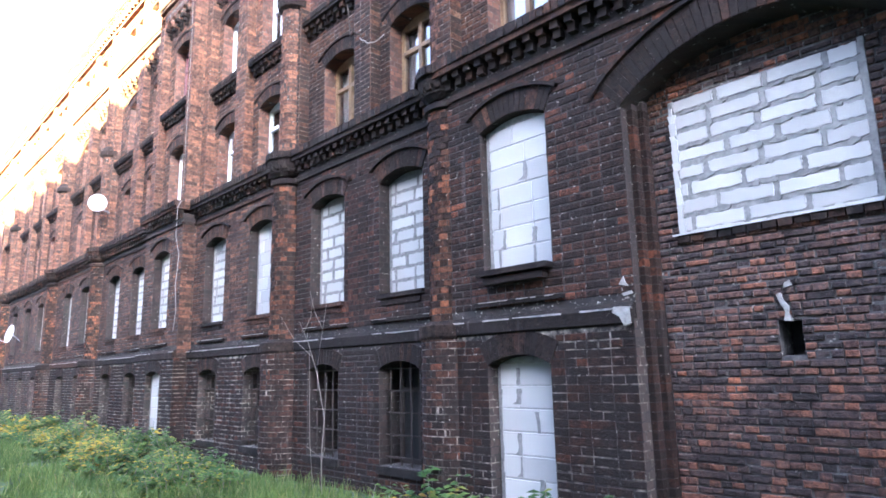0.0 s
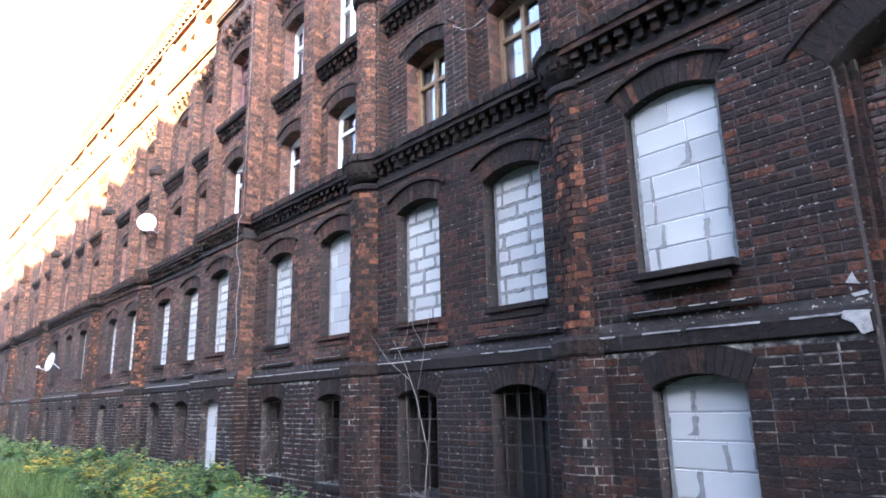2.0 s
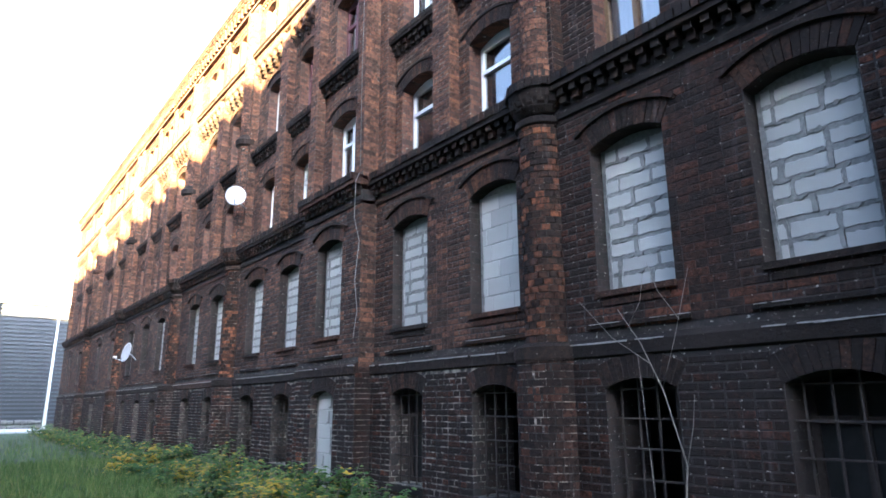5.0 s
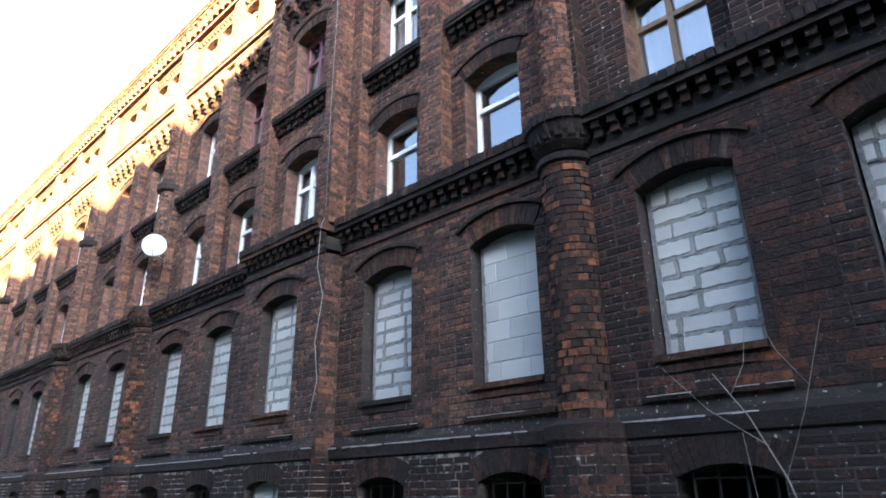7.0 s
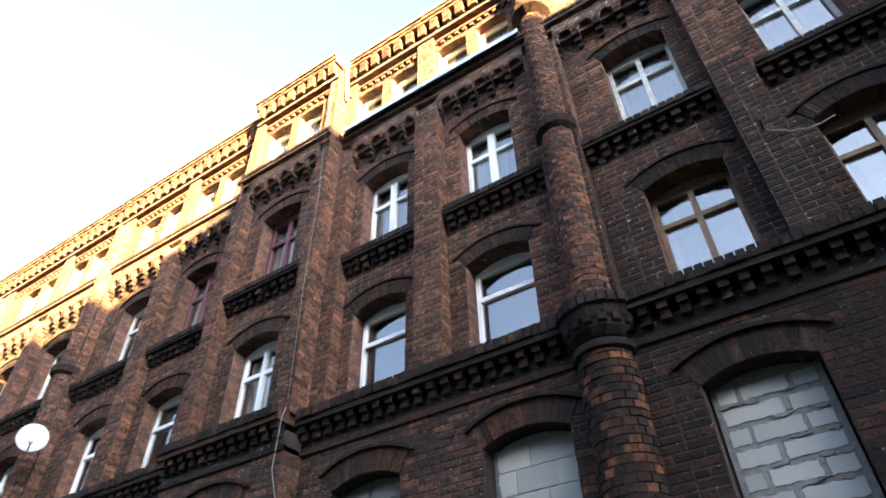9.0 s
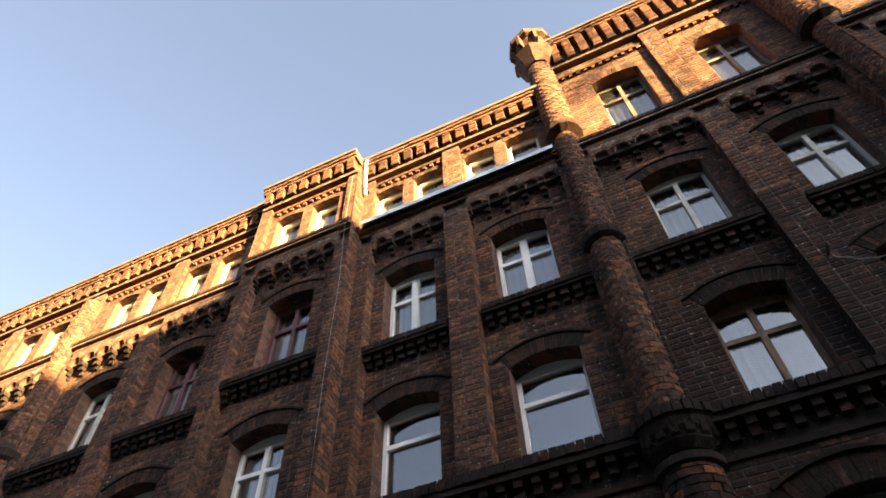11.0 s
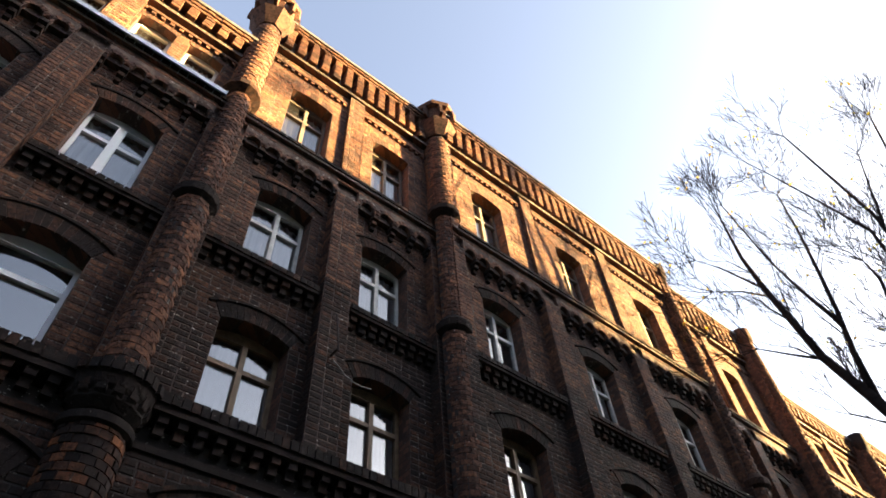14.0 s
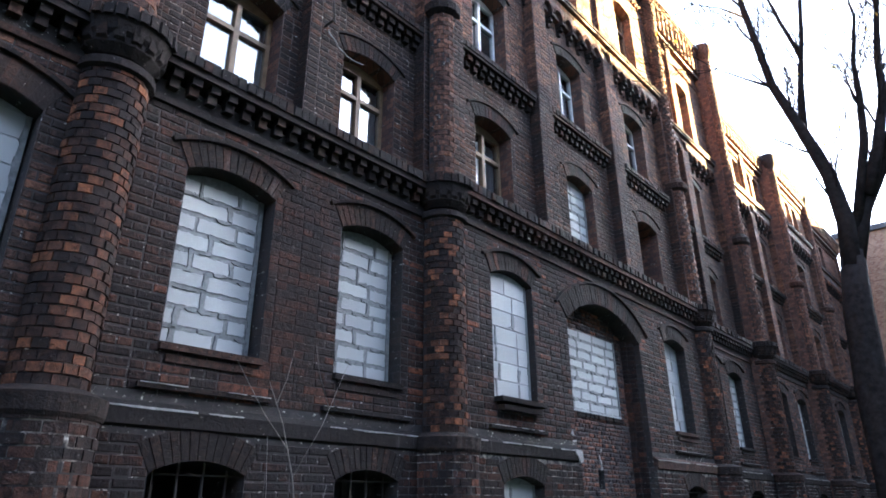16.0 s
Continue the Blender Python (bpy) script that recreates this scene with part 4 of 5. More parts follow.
for pts in ([(2.955, 2.14), (3.02, 2.12), (3.06, 2.2), (3.13, 2.24), (3.11, 2.29), (3.02, 2.285), (2.96, 2.28)], [(2.96, 2.40), (3.05, 2.385), (3.07, 2.41), (2.97, 2.425)], [(3.0, 2.47), (3.09, 2.49), (3.04, 2.56), (3.02, 2.50)]):
    chip = Mesh()
    chip.prism(pts, FACE - 0.28 - (0.092 if pts[0][1] < 2.3 else 0.014), FACE - 0.28 + 0.01)
    chip.make("plaster_chip", M_PLASTER, fill, "pale plaster left on the corner of the string course")
# near-black plate: the shade deep in the hole is put into its colour
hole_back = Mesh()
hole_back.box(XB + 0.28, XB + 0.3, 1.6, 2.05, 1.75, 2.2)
hole_back.make("hole_gloom_plate", M_GLOOM, fill)


# ---- windows ----
def window(o, x, style, mat, label, drawn=False):
    """A framed window in an arched opening: frame, bars, panes, and a curtain where one shows, in the attic an added
    pale sheet.
    """
    w, z0, z1 = o.w, o.z0 + 0.015, o.z1
    top = z1 + o.rise
    root = tagged(empty("window", (x, o.y, z0)), label, "window", group="facade windows")
    fr = Mesh()
    t = 0.05
    a, b = o.y - w / 2 + 0.004, o.y + w / 2 - 0.004
    fr.box(x, x + 0.06, a, a + t, z0, z1 - 0.01)
    fr.box(x, x + 0.06, b - t, b, z0, z1 - 0.01)
    fr.box(x, x + 0.06, a + t, b - t, z0, z0 + t)
    n = 8
    for i in range(n):
        ya, yb = a + (b - a) * i / n, a + (b - a) * (i + 1) / n
        fr.prism([(ya, z1 - t * 0.9), (yb, z1 - t * 0.9), (yb, o.top(yb) - 0.004), (ya, o.top(ya) - 0.004)], x, x + 0.06)
    inside(fr.make("window_frame", mat), root)
    trz = z0 + (z1 - z0) * 0.70
    bars = []
    if style in ("cross", "transom", "sashes"):
        bars.append((a + t, b - t, trz - 0.03, trz + 0.03, 0.012))
    if style in ("cross", "sashes"):
        m = 0.055 if style == "sashes" else 0.032
        bars.append((o.y - m, o.y + m, z0 + t, z1 - t, 0.018))
    for ya, yb, za, zb, p in bars:
        br = Mesh()
        br.box(x - p, x + 0.05, ya, yb, za, zb)
        inside(br.make("bar", mat), root)
    g = Mesh()
    g.add([(x + 0.035, a + t * 0.5, z0 + t * 0.5), (x + 0.035, b - t * 0.5, z0 + t * 0.5), (x + 0.035, b - t * 0.5, z1 - 0.02), (x + 0.035, a + t * 0.5, z1 - 0.02)], [(0, 1, 2, 3)])
    gl = inside(g.make("pane", M_GLASS), root)
    gl.visible_shadow = False
    if drawn:
        c = Mesh()
        m = 24
        v = []
        for i in range(m + 1):
            yy = a + (b - a) * i / m
            xx = x + 0.14 + 0.018 * math.sin(i * 1.9) + 0.01 * math.sin(i * 0.7)
            v += [(xx, yy, z0), (xx, yy, z1 - 0.05)]
        c.add(v, [(2 * i, 2 * i + 2, 2 * i + 3, 2 * i + 1) for i in range(m)])
        inside(c.make("curtain", M_CURTAIN, None, "pale net curtain, in the attic an added pale sheet"), root)
    return root


STYLE2 = {6.43: ("cross", M_BROWN, True), 8.16: ("cross", M_BROWN, True), 10.42: ("transom", M_WHITE, False), 12.18: ("transom", M_WHITE, False), 14.12: ("cross", M_WHITE, True),
          16.4: ("transom", M_WHITE, False), 18.2: ("transom", M_WHITE, True), 4.25: ("cross", M_BROWN, True)}
STYLE3 = {6.43: ("cross", M_OLDWHITE, True), 8.16: ("cross", M_OLDWHITE, True), 10.42: ("sashes", M_WHITE, True), 12.18: ("sashes", M_WHITE, True), 14.12: ("cross", M_REDPAINT, True), 16.4: ("cross", M_REDPAINT, True), -4.68: ("cross", M_YELLOWGREEN, True)}
NAMES = {M_WHITE.name: "white plastic window in sooty brick", M_OLDWHITE.name: "old white-painted timber window in brick", M_BROWN.name: "brown-stained timber casement window", M_REDPAINT.name: "dark red painted timber window", M_YELLOWGREEN.name: "yellow-green painted timber window"}
for s in SECTIONS:
    dx = s[3]
    for o in OPEN[s[0]][2]:
        k = round(o.y, 2)
        if k == BIG:
            blocked(o, PANEL + dx + 0.16, "upper window bricked up with pale concrete blocks", False)
            continue
        if k in (-0.77, -3.3, 28.2):
            continue
        st, mat, dr = STYLE2.get(k, ("cross", M_WHITE, rng.random() < 0.5))
        window(o, PANEL + dx + 0.22, st, mat, NAMES[mat.name], dr)
    for o in OPEN[s[0]][3]:
        st, mat, dr = STYLE3.get(round(o.y, 2), ("cross", M_OLDWHITE, rng.random() < 0.6))
        window(o, PANEL + dx + 0.22, st, mat, NAMES[mat.name], dr)
    # a pale sheet behind each pane stands in for the sunlit splayed sill
    for o in OPEN[s[0]][4]:
        window(o, PANEL + dx + (0.10 if s[4] else 0.04), "cross" if s[4] else "plain", M_GREYWOOD if s[4] else M_OLDWHITE, "small attic window with an old timber frame and an added pale sheet", True)


# ---- sills on corbels under the third-floor windows ----
def sill_cornice(y, a, b, dx):
    root = tagged(empty("window_ledge", (PANEL + dx, y, 7.550)), "black corbelled brick ledge under a window", "window ledge", group="corbelled window ledges")
    x = PANEL + dx
    slab = Mesh()
    slab.box(x - 0.165, x + 0.25, a, b, 7.700, 7.815)
    n = max(4, round((b - a) / 0.165))
    for i in range(n):
        yc = a + (i + 0.5) * (b - a) / n
        piece("corbel", U_CORBEL, root, x - 0.07, x + 0.02, yc - 0.045, yc + 0.045, 7.520, 7.610)
        piece("corbel", U_CORBEL, root, x - 0.12, x + 0.02, yc - 0.05, yc + 0.05, 7.610, 7.700)
    m = round((b - a) / 0.1)
    for i in range(m):
        d = rng.uniform(-0.006, 0.008)
        piece("coping_brick", U_CORBEL, root, x - 0.185 + d, x + 0.2, a + i * (b - a) / m + 0.005, a + (i + 1) * (b - a) / m - 0.005, 7.747, 7.835 + d)
    inside(slab.make("slab", M_BLACK), root)


for s in SECTIONS:
    cols = [UPPER.get(y, y) for y in s[5]]
    edges = [s[1]] + [(a + b) / 2 for a, b in zip(cols, cols[1:])] + [s[2]]
    for y, ea, eb in zip(cols, edges, edges[1:]):
        sill_cornice(y, max(ea + 0.24, y - 1.0), min(eb - 0.24, y + 1.0), s[3])


# ---- ground ----
def ground_height(x, y):
    return GROUND + 0.05 * noise.noise((x * 0.4, y * 0.4, 0)) + 0.03 * noise.noise((x * 1.7, y * 1.7, 3)) - 0.02


gx = [-400, -120, -60, -30, -14, -8] + [-5 + 0.4 * i for i in range(27)] + [8, 30, 120, 400]
gy = [-400, -150, -60, -30] + [-20 + 0.8 * i for i in range(90)] + [60, 80, 120, 200, 400]
gm = Mesh()
gm.v = [(x, y, ground_height(x, y)) for y in gy for x in gx]
gm.f = [(j * len(gx) + i, j * len(gx) + i + 1, (j + 1) * len(gx) + i + 1, (j + 1) * len(gx) + i) for j in range(len(gy) - 1) for i in range(len(gx) - 1)]


def soil():
    m, nt, bsdf = nodes_of("grassy_soil")
    n = noise_tex(nt, 1.5, 8, 0.7, world_pos(nt))
    nt.links.new(ramp(nt, n, [(0.35, (0.020, 0.034, 0.013)), (0.52, (0.036, 0.058, 0.022)), (0.66, (0.055, 0.074, 0.030)), (0.8, (0.06, 0.050, 0.032))]), bsdf.inputs["Base Color"])
    bsdf.inputs["Roughness"].default_value = 1.0
    bump(nt, bsdf, noise_tex(nt, 30, 6, 0.7, world_pos(nt)), 0.8, 0.03)
    return m


tagged(gm.make("ground", soil(), None, "", True), "rough grassy ground along the foot of the building", "ground", kind="structure")

# ---- buildings behind the camera, which shade the lower storeys ----
opp = tagged(empty("opposite_building", (-16, 0, 0)), "long pale rendered building across the yard", "building")
M_OPP = plain("grey_render", (0.14, 0.135, 0.13), 0.9, 0, 0.15, 0.7, 0.1)
for ya, yb, h in ((-150, -62, 18.6), (-62, -47, 18.4), (-47, -43.2, 19.7), (-43.2, -40.5, 20.1), (-40.5, -36, 19.6), (-36, -33.5, 20.3), (-33.5, -26, 20.2), (-26, -23, 19.9), (-23, -17, 19.2), (-17, -9, 18.7), (-9, 20, 18.5), (20, 22.5, 19.3), (22.5, 24, 20.3), (24, 27.5, 19.7), (27.5, 29.5, 20.9), (29.5, 33, 20.2), (33, 90, 18.4)):
    m = Mesh()
    m.box(-26, -16, ya, yb, -0.3, h)
    inside(m.make("house_block", M_OPP), opp)


# ---- plinth openings: blocked doors, barred windows ----
for s in SECTIONS:
    for o in OPEN[s[0]][1]:
        x = FACE + s[3] - 0.05
        k = round(o.y, 2)
        if k in (4.25, 14.12, 36.7, 33.7):
            ob = blocked(o, x + 0.13, "basement doorway walled up with pale concrete blocks", True, patches=True)
            ob.name = "blocked_doorway"
            ob["category"] = "blocked doorway"
            continue
        if s[1] > 33 or s[2] < -6:
            continue
        g = tagged(empty("window_grille", (x + 0.12, o.y, o.z0)), "rusty iron bars over a dark basement opening", "window grille", group="basement grilles")
        n = 4
        for i in range(n):
            m = Mesh()
            yy = o.y - o.w / 2 + o.w * (i + 0.5) / n + rng.uniform(-0.015, 0.015)
            m.box(x + 0.115, x + 0.133, yy - 0.009, yy + 0.009, o.z0 - 0.01, o.top(yy) + 0.01)
            inside(m.make("upright_bar", M_IRON), g)
        for i in range(5):
            m = Mesh()
            zz = o.z0 + 0.1 + (o.z1 - o.z0 - 0.1) * i / 4.0
            m.box(x + 0.10, x + 0.114, o.y - o.w / 2 - 0.005, o.y + o.w / 2 + 0.005, zz - 0.008, zz + 0.008)
            inside(m.make("cross_bar", M_IRON), g)
        st = Mesh()
        st.box(x - 0.03, x + 0.3, o.y - o.w / 2 - 0.04, o.y + o.w / 2 + 0.04, o.z0 - 0.10, o.z0 - 0.005)
        tagged(st.make("stone_sill", M_STONE), "worn grey stone sill of a basement window", "window sill", group="basement sills")
        if k in (6.43, 12.08, 16.4, -0.77, 20.8):
            d = tagged(empty("window", (x + 0.34, o.y, o.z0)), "old dark timber basement window behind bars", "window")
            fr = Mesh()
            for ya, yb, za, zb in ((o.y - 0.39, o.y - 0.33, o.z0, o.z1), (o.y + 0.33, o.y + 0.39, o.z0, o.z1), (o.y - 0.03, o.y + 0.03, o.z0, o.z1), (o.y - 0.33, o.y + 0.33, o.z0, o.z0 + 0.06), (o.y - 0.33, o.y + 0.33, o.z1 - 0.3, o.z1 - 0.24)):
                fr.box(x + 0.34, x + 0.4, ya, yb, za, zb)
            inside(fr.make("window_frame", M_IRON), d)
            # pane coloured near-black in place of the shade in the recess
            pn = Mesh()
            pn.add([(x + 0.37, o.y - 0.35, o.z0), (x + 0.37, o.y + 0.35, o.z0), (x + 0.37, o.y + 0.35, o.z1), (x + 0.37, o.y - 0.35, o.z1)], [(0, 1, 2, 3)])
            inside(pn.make("pane", M_RECESSPANE), d)

# ---- dark board lying by the walled-up doorway ----
board = tagged(empty("board", (4.93, 4.86, 0.24)), "dark wet board on a stone beside the walled-up doorway", "board")
m = Mesh()
m.prism([(4.70, 0.345), (5.02, 0.33), (5.03, 0.365), (4.86, 0.385), (4.71, 0.38)], 4.82, 5.03)
inside(m.make("plank", M_BLACK), board)
m = Mesh()
m.prism([(4.76, 0.18), (4.97, 0.18), (4.95, 0.30), (4.93, 0.342), (4.79, 0.346), (4.75, 0.29)], 4.86, 5.0)
inside(m.make("stone", M_STONE), board)

# ---- tin flashing on the attic ledge ----
fl = tagged(empty("flashing", (5.4, 11.2, 10.63)), "pale blue-grey tin flashing on the attic ledge", "flashing")
for i in range(12):
    m = Mesh()
    a = 9.55 + i * 0.285
    m.add([(5.28, a, 10.56), (5.28, a + 0.283, 10.56), (5.30, a + 0.283, 10.69), (5.30, a, 10.69), (5.56, a, 10.74), (5.56, a + 0.283, 10.74)], [(0, 1, 2, 3), (3, 2, 5, 4)])
    inside(m.make("tin_sheet", M_TIN), fl)
    m = Mesh()
    m.box(5.292, 5.40, a - 0.006, a + 0.006, 10.62, 10.70)
    inside(m.make("seam", M_TIN), fl)


# ---- tubes: cables, pipes, poles, twigs ----
def tube(mesh, pts, radii, sides=5):
    rings = []
    for i, p in enumerate(pts):
        p = Vector(p)
        d = (Vector(pts[min(i + 1, len(pts) - 1)]) - Vector(pts[max(i - 1, 0)])).normalized()
        u = d.orthogonal().normalized()
        w = d.cross(u)
        r = radii[i] if isinstance(radii, (list, tuple)) else radii
        rings.append([tuple(p + r * (math.cos(2 * math.pi * k / sides) * u + math.sin(2 * math.pi * k / sides) * w)) for k in range(sides)])
    n = sides
    v = [q for ring in rings for q in ring]
    f = [(i * n + k, i * n + (k + 1) % n, (i + 1) * n + (k + 1) % n, (i + 1) * n + k) for i in range(len(pts) - 1) for k in range(n)]
    f += [tuple(range(n - 1, -1, -1)), tuple(range((len(pts) - 1) * n, len(pts) * n))]
    mesh.add(v, f)


def sagging(a, b, sag, n=14, wob=0.02):
    a, b = Vector(a), Vector(b)
    return [tuple(a.lerp(b, i / n) + Vector((0, wob * math.sin(i * 1.7), -sag * 4 * (i / n) * (1 - i / n)))) for i in range(n + 1)]


for pts, r, lab, mat in (
    ([(5.06, 13.02, 5.36), (4.98, 12.98, 5.2), (4.99, 13.02, 4.6), (5.04, 12.93, 4.2), (5.05, 13.06, 3.6), (5.06, 12.98, 3.1), (5.07, 13.1, 2.7)], 0.0055, "pale cable hanging loose down the brick wall", M_CABLE),
    ([(5.1, 13.12, 12.0), (5.1, 13.14, 10.6), (5.11, 13.08, 9.0), (5.11, 13.1, 7.2), (5.1, 13.06, 5.5)], 0.003, "thin cable running down the corner of the facade", M_CABLE),
    (sagging((5.38, 7.28, 6.72), (5.40, 6.75, 6.55), 0.10), 0.007, "thin grey antenna cable sagging on the wall", M_CABLE),
):
    m = Mesh()
    tube(m, pts, r, 5)
    tagged(m.make("cable", mat, None, "", True), lab, "cable")

# ---- short rain pipe at the roof's corner ----
pipe = tagged(empty("rain_pipe", (5.2, 12.98, 11.6)), "short pale rain pipe at the corner of the roof", "rain pipe")
m = Mesh()
tube(m, [(5.26, 12.96, 12.66), (5.25, 12.97, 12.5), (5.30, 12.98, 12.1), (5.36, 12.98, 11.62)], 0.035, 8)
inside(m.make("pipe", M_OLDWHITE, None, "", True), pipe)
for z, xx in ((12.45, 5.26), (11.75, 5.35)):
    m = Mesh()
    m.box(xx - 0.042, xx + 0.14, 12.935, 13.02, z, z + 0.03)
    inside(m.make("clamp", M_IRON), pipe)

ant = tagged(empty("antenna", (5.4, 7.3, 6.7)), "small metal rod antenna bracketed to the brick wall", "antenna")
m = Mesh()
tube(m, [(5.42, 7.30, 6.78), (5.28, 7.30, 6.78), (5.22, 7.32, 6.85)], 0.016, 6)
inside(m.make("bracket", M_IRON), ant)
m = Mesh()
tube(m, [(5.22, 7.31, 6.70), (5.22, 7.38, 7.25)], 0.010, 6)
inside(m.make("rod", M_IRON), ant)


M_DISH = plain("weathered_white_enamel", (0.34, 0.34, 0.35), 0.5, 0, 0.12, 4, 0)


def satellite_dish(at, aim, r, pole_to):
    root = tagged(empty("satellite_dish", at), "round white satellite dish on a thin wall pole", "satellite dish", group="satellite dishes")
    mt = look((0, 0, 0), aim)
    d = Mesh()
    rings, n = 6, 28
    v = []
    for side in (0, 0.012):
        for i in range(rings + 1):
            q = r * i / rings
            for k in range(n):
                t = 2 * math.pi * k / n
                v.append(tuple(mt @ Vector((q * math.cos(t) * 0.94, q * math.sin(t), 0.16 * (r - q * q / r) + side))))
    f = []
    for s in (0, 1):
        o0 = s * (rings + 1) * n
        f += [(o0 + i * n + k, o0 + i * n + (k + 1) % n, o0 + (i + 1) * n + (k + 1) % n, o0 + (i + 1) * n + k) for i in range(rings) for k in range(n)]
    o1 = (rings + 1) * n
    f += [(rings * n + k, rings * n + (k + 1) % n, o1 + rings * n + (k + 1) % n, o1 + rings * n + k) for k in range(n)]
    d.add(v, f)
    me = d.make("reflector", M_DISH, None, "", True)
    me.parent = root
    ar = Mesh()
    tube(ar, [tuple(mt @ Vector((0, -r * 0.95, 0.0))), tuple(mt @ Vector((0, -r * 0.85, -r * 0.9)))], 0.012, 6)
    ar.make("arm", M_TIN, root)
    hd = Mesh()
    c = mt @ Vector((0, -r * 0.80, -r * 0.95))
    tube(hd, [tuple(c - (mt.to_3x3() @ Vector((0, 0.0, 0.05)))), tuple(c + (mt.to_3x3() @ Vector((0, 0.03, 0.06))))], 0.035, 8)
    hd.make("receiver", M_OLDWHITE, root)
    pl = Mesh()
    tube(pl, [tuple(mt @ Vector((0, 0, 0.05 + 0.16 * r))), tuple(Vector(pole_to[0]) - Vector(at)), tuple(Vector(pole_to[1]) - Vector(at))], 0.017, 6)
    pl.make("pole", M_TIN, root)


satellite_dish((4.98, 18.7, 6.50), (-0.42, -1.0, 0.12), 0.25, ((5.10, 18.9, 6.42), (5.46, 19.28, 6.40)))
satellite_dish((5.02, 29.0, 3.55), (-0.97, -0.22, 0.2), 0.34, ((5.25, 29.15, 3.45), (5.45, 29.3, 3.3)))


# ---- bare tree ----
def grow(wood, twigs, leaves, p, d, length, r, level, rnd):
    n = 5
    pts, rad = [tuple(p)], [r]
    q = Vector(p)
    for i in range(n):
        d = (d + Vector((rnd.uniform(-1, 1), rnd.uniform(-1, 1), rnd.uniform(-0.4, 1.0))) * (0.10 if level < 2 else 0.11)).normalized()
        q = q + d * (length / n)
        pts.append(tuple(q))
        rad.append(max(r * (1 - 0.42 * (i + 1) / n), 0.0050))
    tube(wood if level < 3 else twigs, pts, rad, 7 if level < 2 else (5 if level < 3 else 3))
    if level >= 6:
        if rnd.random() < 0.04:
            leaves.append(q.copy())
        return
    kids = 3 if level < 2 else (3 if rnd.random() < 0.6 else 4)
    for k in range(kids):
        i = rnd.randint(2, n) if k else n
        ax = d.orthogonal().normalized()
        ax.rotate(Matrix.Rotation(rnd.uniform(0, 2 * math.pi), 3, d))
        nd = (d * math.cos(radians(rnd.uniform(14, 40))) + ax * math.sin(radians(rnd.uniform(18, 42)))).normalized()
        nd = (nd + Vector((0, 0, 0.18))).normalized()
        grow(wood, twigs, leaves, Vector(pts[i]), nd, length * rnd.uniform(0.62, 0.86), rad[i] * (0.72 if k == 0 else rnd.uniform(0.42, 0.62)), level + 1, rnd)


def bare_tree(base, limbs, r, seed):
    rnd = random.Random(seed)
    root = tagged(empty("tree", base), "tall bare deciduous tree with a dark trunk and fine twigs", "tree")
    wood, twigs, leaves = Mesh(), Mesh(), []
    for pts, radii in limbs:
        tube(wood, pts, radii, 10)
    for pts, radii in limbs[1:]:
        for i in range(1, len(pts)):
            d = (Vector(pts[i]) - Vector(pts[i - 1])).normalized()
            for _ in range(3 if i < len(pts) - 1 else 5):
                ax = d.orthogonal().normalized()
                ax.rotate(Matrix.Rotation(rnd.uniform(0, 6.28), 3, d))
                nd = (d + ax * rnd.uniform(0.35, 0.9)).normalized()
                if i < 2:
                    continue
                start = Vector(pts[i]).lerp(Vector(pts[i - 1]), rnd.uniform(0, 0.8) if i < len(pts) - 1 else 0)
                grow(wood, twigs, leaves, start, nd, rnd.uniform(0.55, 0.92), min(max(radii[i] * rnd.uniform(0.32, 0.5), 0.012), 0.03), 4 if rnd.random() < 0.12 else 3, rnd)
    inside(wood.make("trunk", M_BARK, None, "", True), root)
    tw = inside(twigs.make("twig_tangle", M_BARK), root)
    tw["kind"] = "stuff"
    lf = Mesh()
    for c in leaves:
        u = Vector((rnd.uniform(-1, 1), rnd.uniform(-1, 1), rnd.uniform(-1, 1))).normalized() * 0.045
        w = u.orthogonal().normalized() * 0.03
        lf.add([tuple(c - u), tuple(c + w), tuple(c + u), tuple(c - w)], [(0, 1, 2, 3)])
    if lf.v:
        inside(lf.make("leaves", M_YELLOWLEAF), root)["kind"] = "stuff"


def leaf_material(name, stops):
    m, nt, bsdf = nodes_of(name)
    base = ramp(nt, piece_random(nt), stops)
    n = noise_tex(nt, 1.1, 4, 0.6, world_pos(nt))
    col = mix(nt, 0.6, base, ramp(nt, n, [(0.35, (0.7, 0.8, 0.75)), (0.65, (1.3, 1.2, 0.9))]), "MULTIPLY")
    nt.links.new(col, bsdf.inputs["Base Color"])
    bsdf.inputs["Roughness"].default_value, bsdf.inputs["Specular IOR Level"].default_value = 0.6, 0.2
    tr = nt.nodes.new("ShaderNodeBsdfTranslucent")
    nt.links.new(col, tr.inputs["Color"])
    sh = nt.nodes.new("ShaderNodeMixShader")
    sh.inputs[0].default_value = 0.3
    nt.links.new(bsdf.outputs[0], sh.inputs[1])
    nt.links.new(tr.outputs[0], sh.inputs[2])
    nt.links.new(sh.outputs[0], nt.nodes["Material Output"].inputs[0])
    return m


M_YELLOWLEAF = leaf_material("yellow_leaf", [(0.0, (0.20, 0.17, 0.02)), (0.6, (0.38, 0.28, 0.03)), (1.0, (0.30, 0.18, 0.04))])
M_LEAF = leaf_material("weed_leaf", [(0.0, (0.020, 0.046, 0.014)), (0.5, (0.048, 0.094, 0.026)), (0.85, (0.092, 0.145, 0.040)), (1.0, (0.20, 0.19, 0.045))])
M_GRASS = leaf_material("grass_blade", [(0.0, (0.050, 0.084, 0.024)), (0.6, (0.088, 0.134, 0.040)), (0.9, (0.140, 0.175, 0.062)), (1.0, (0.21, 0.19, 0.10))])


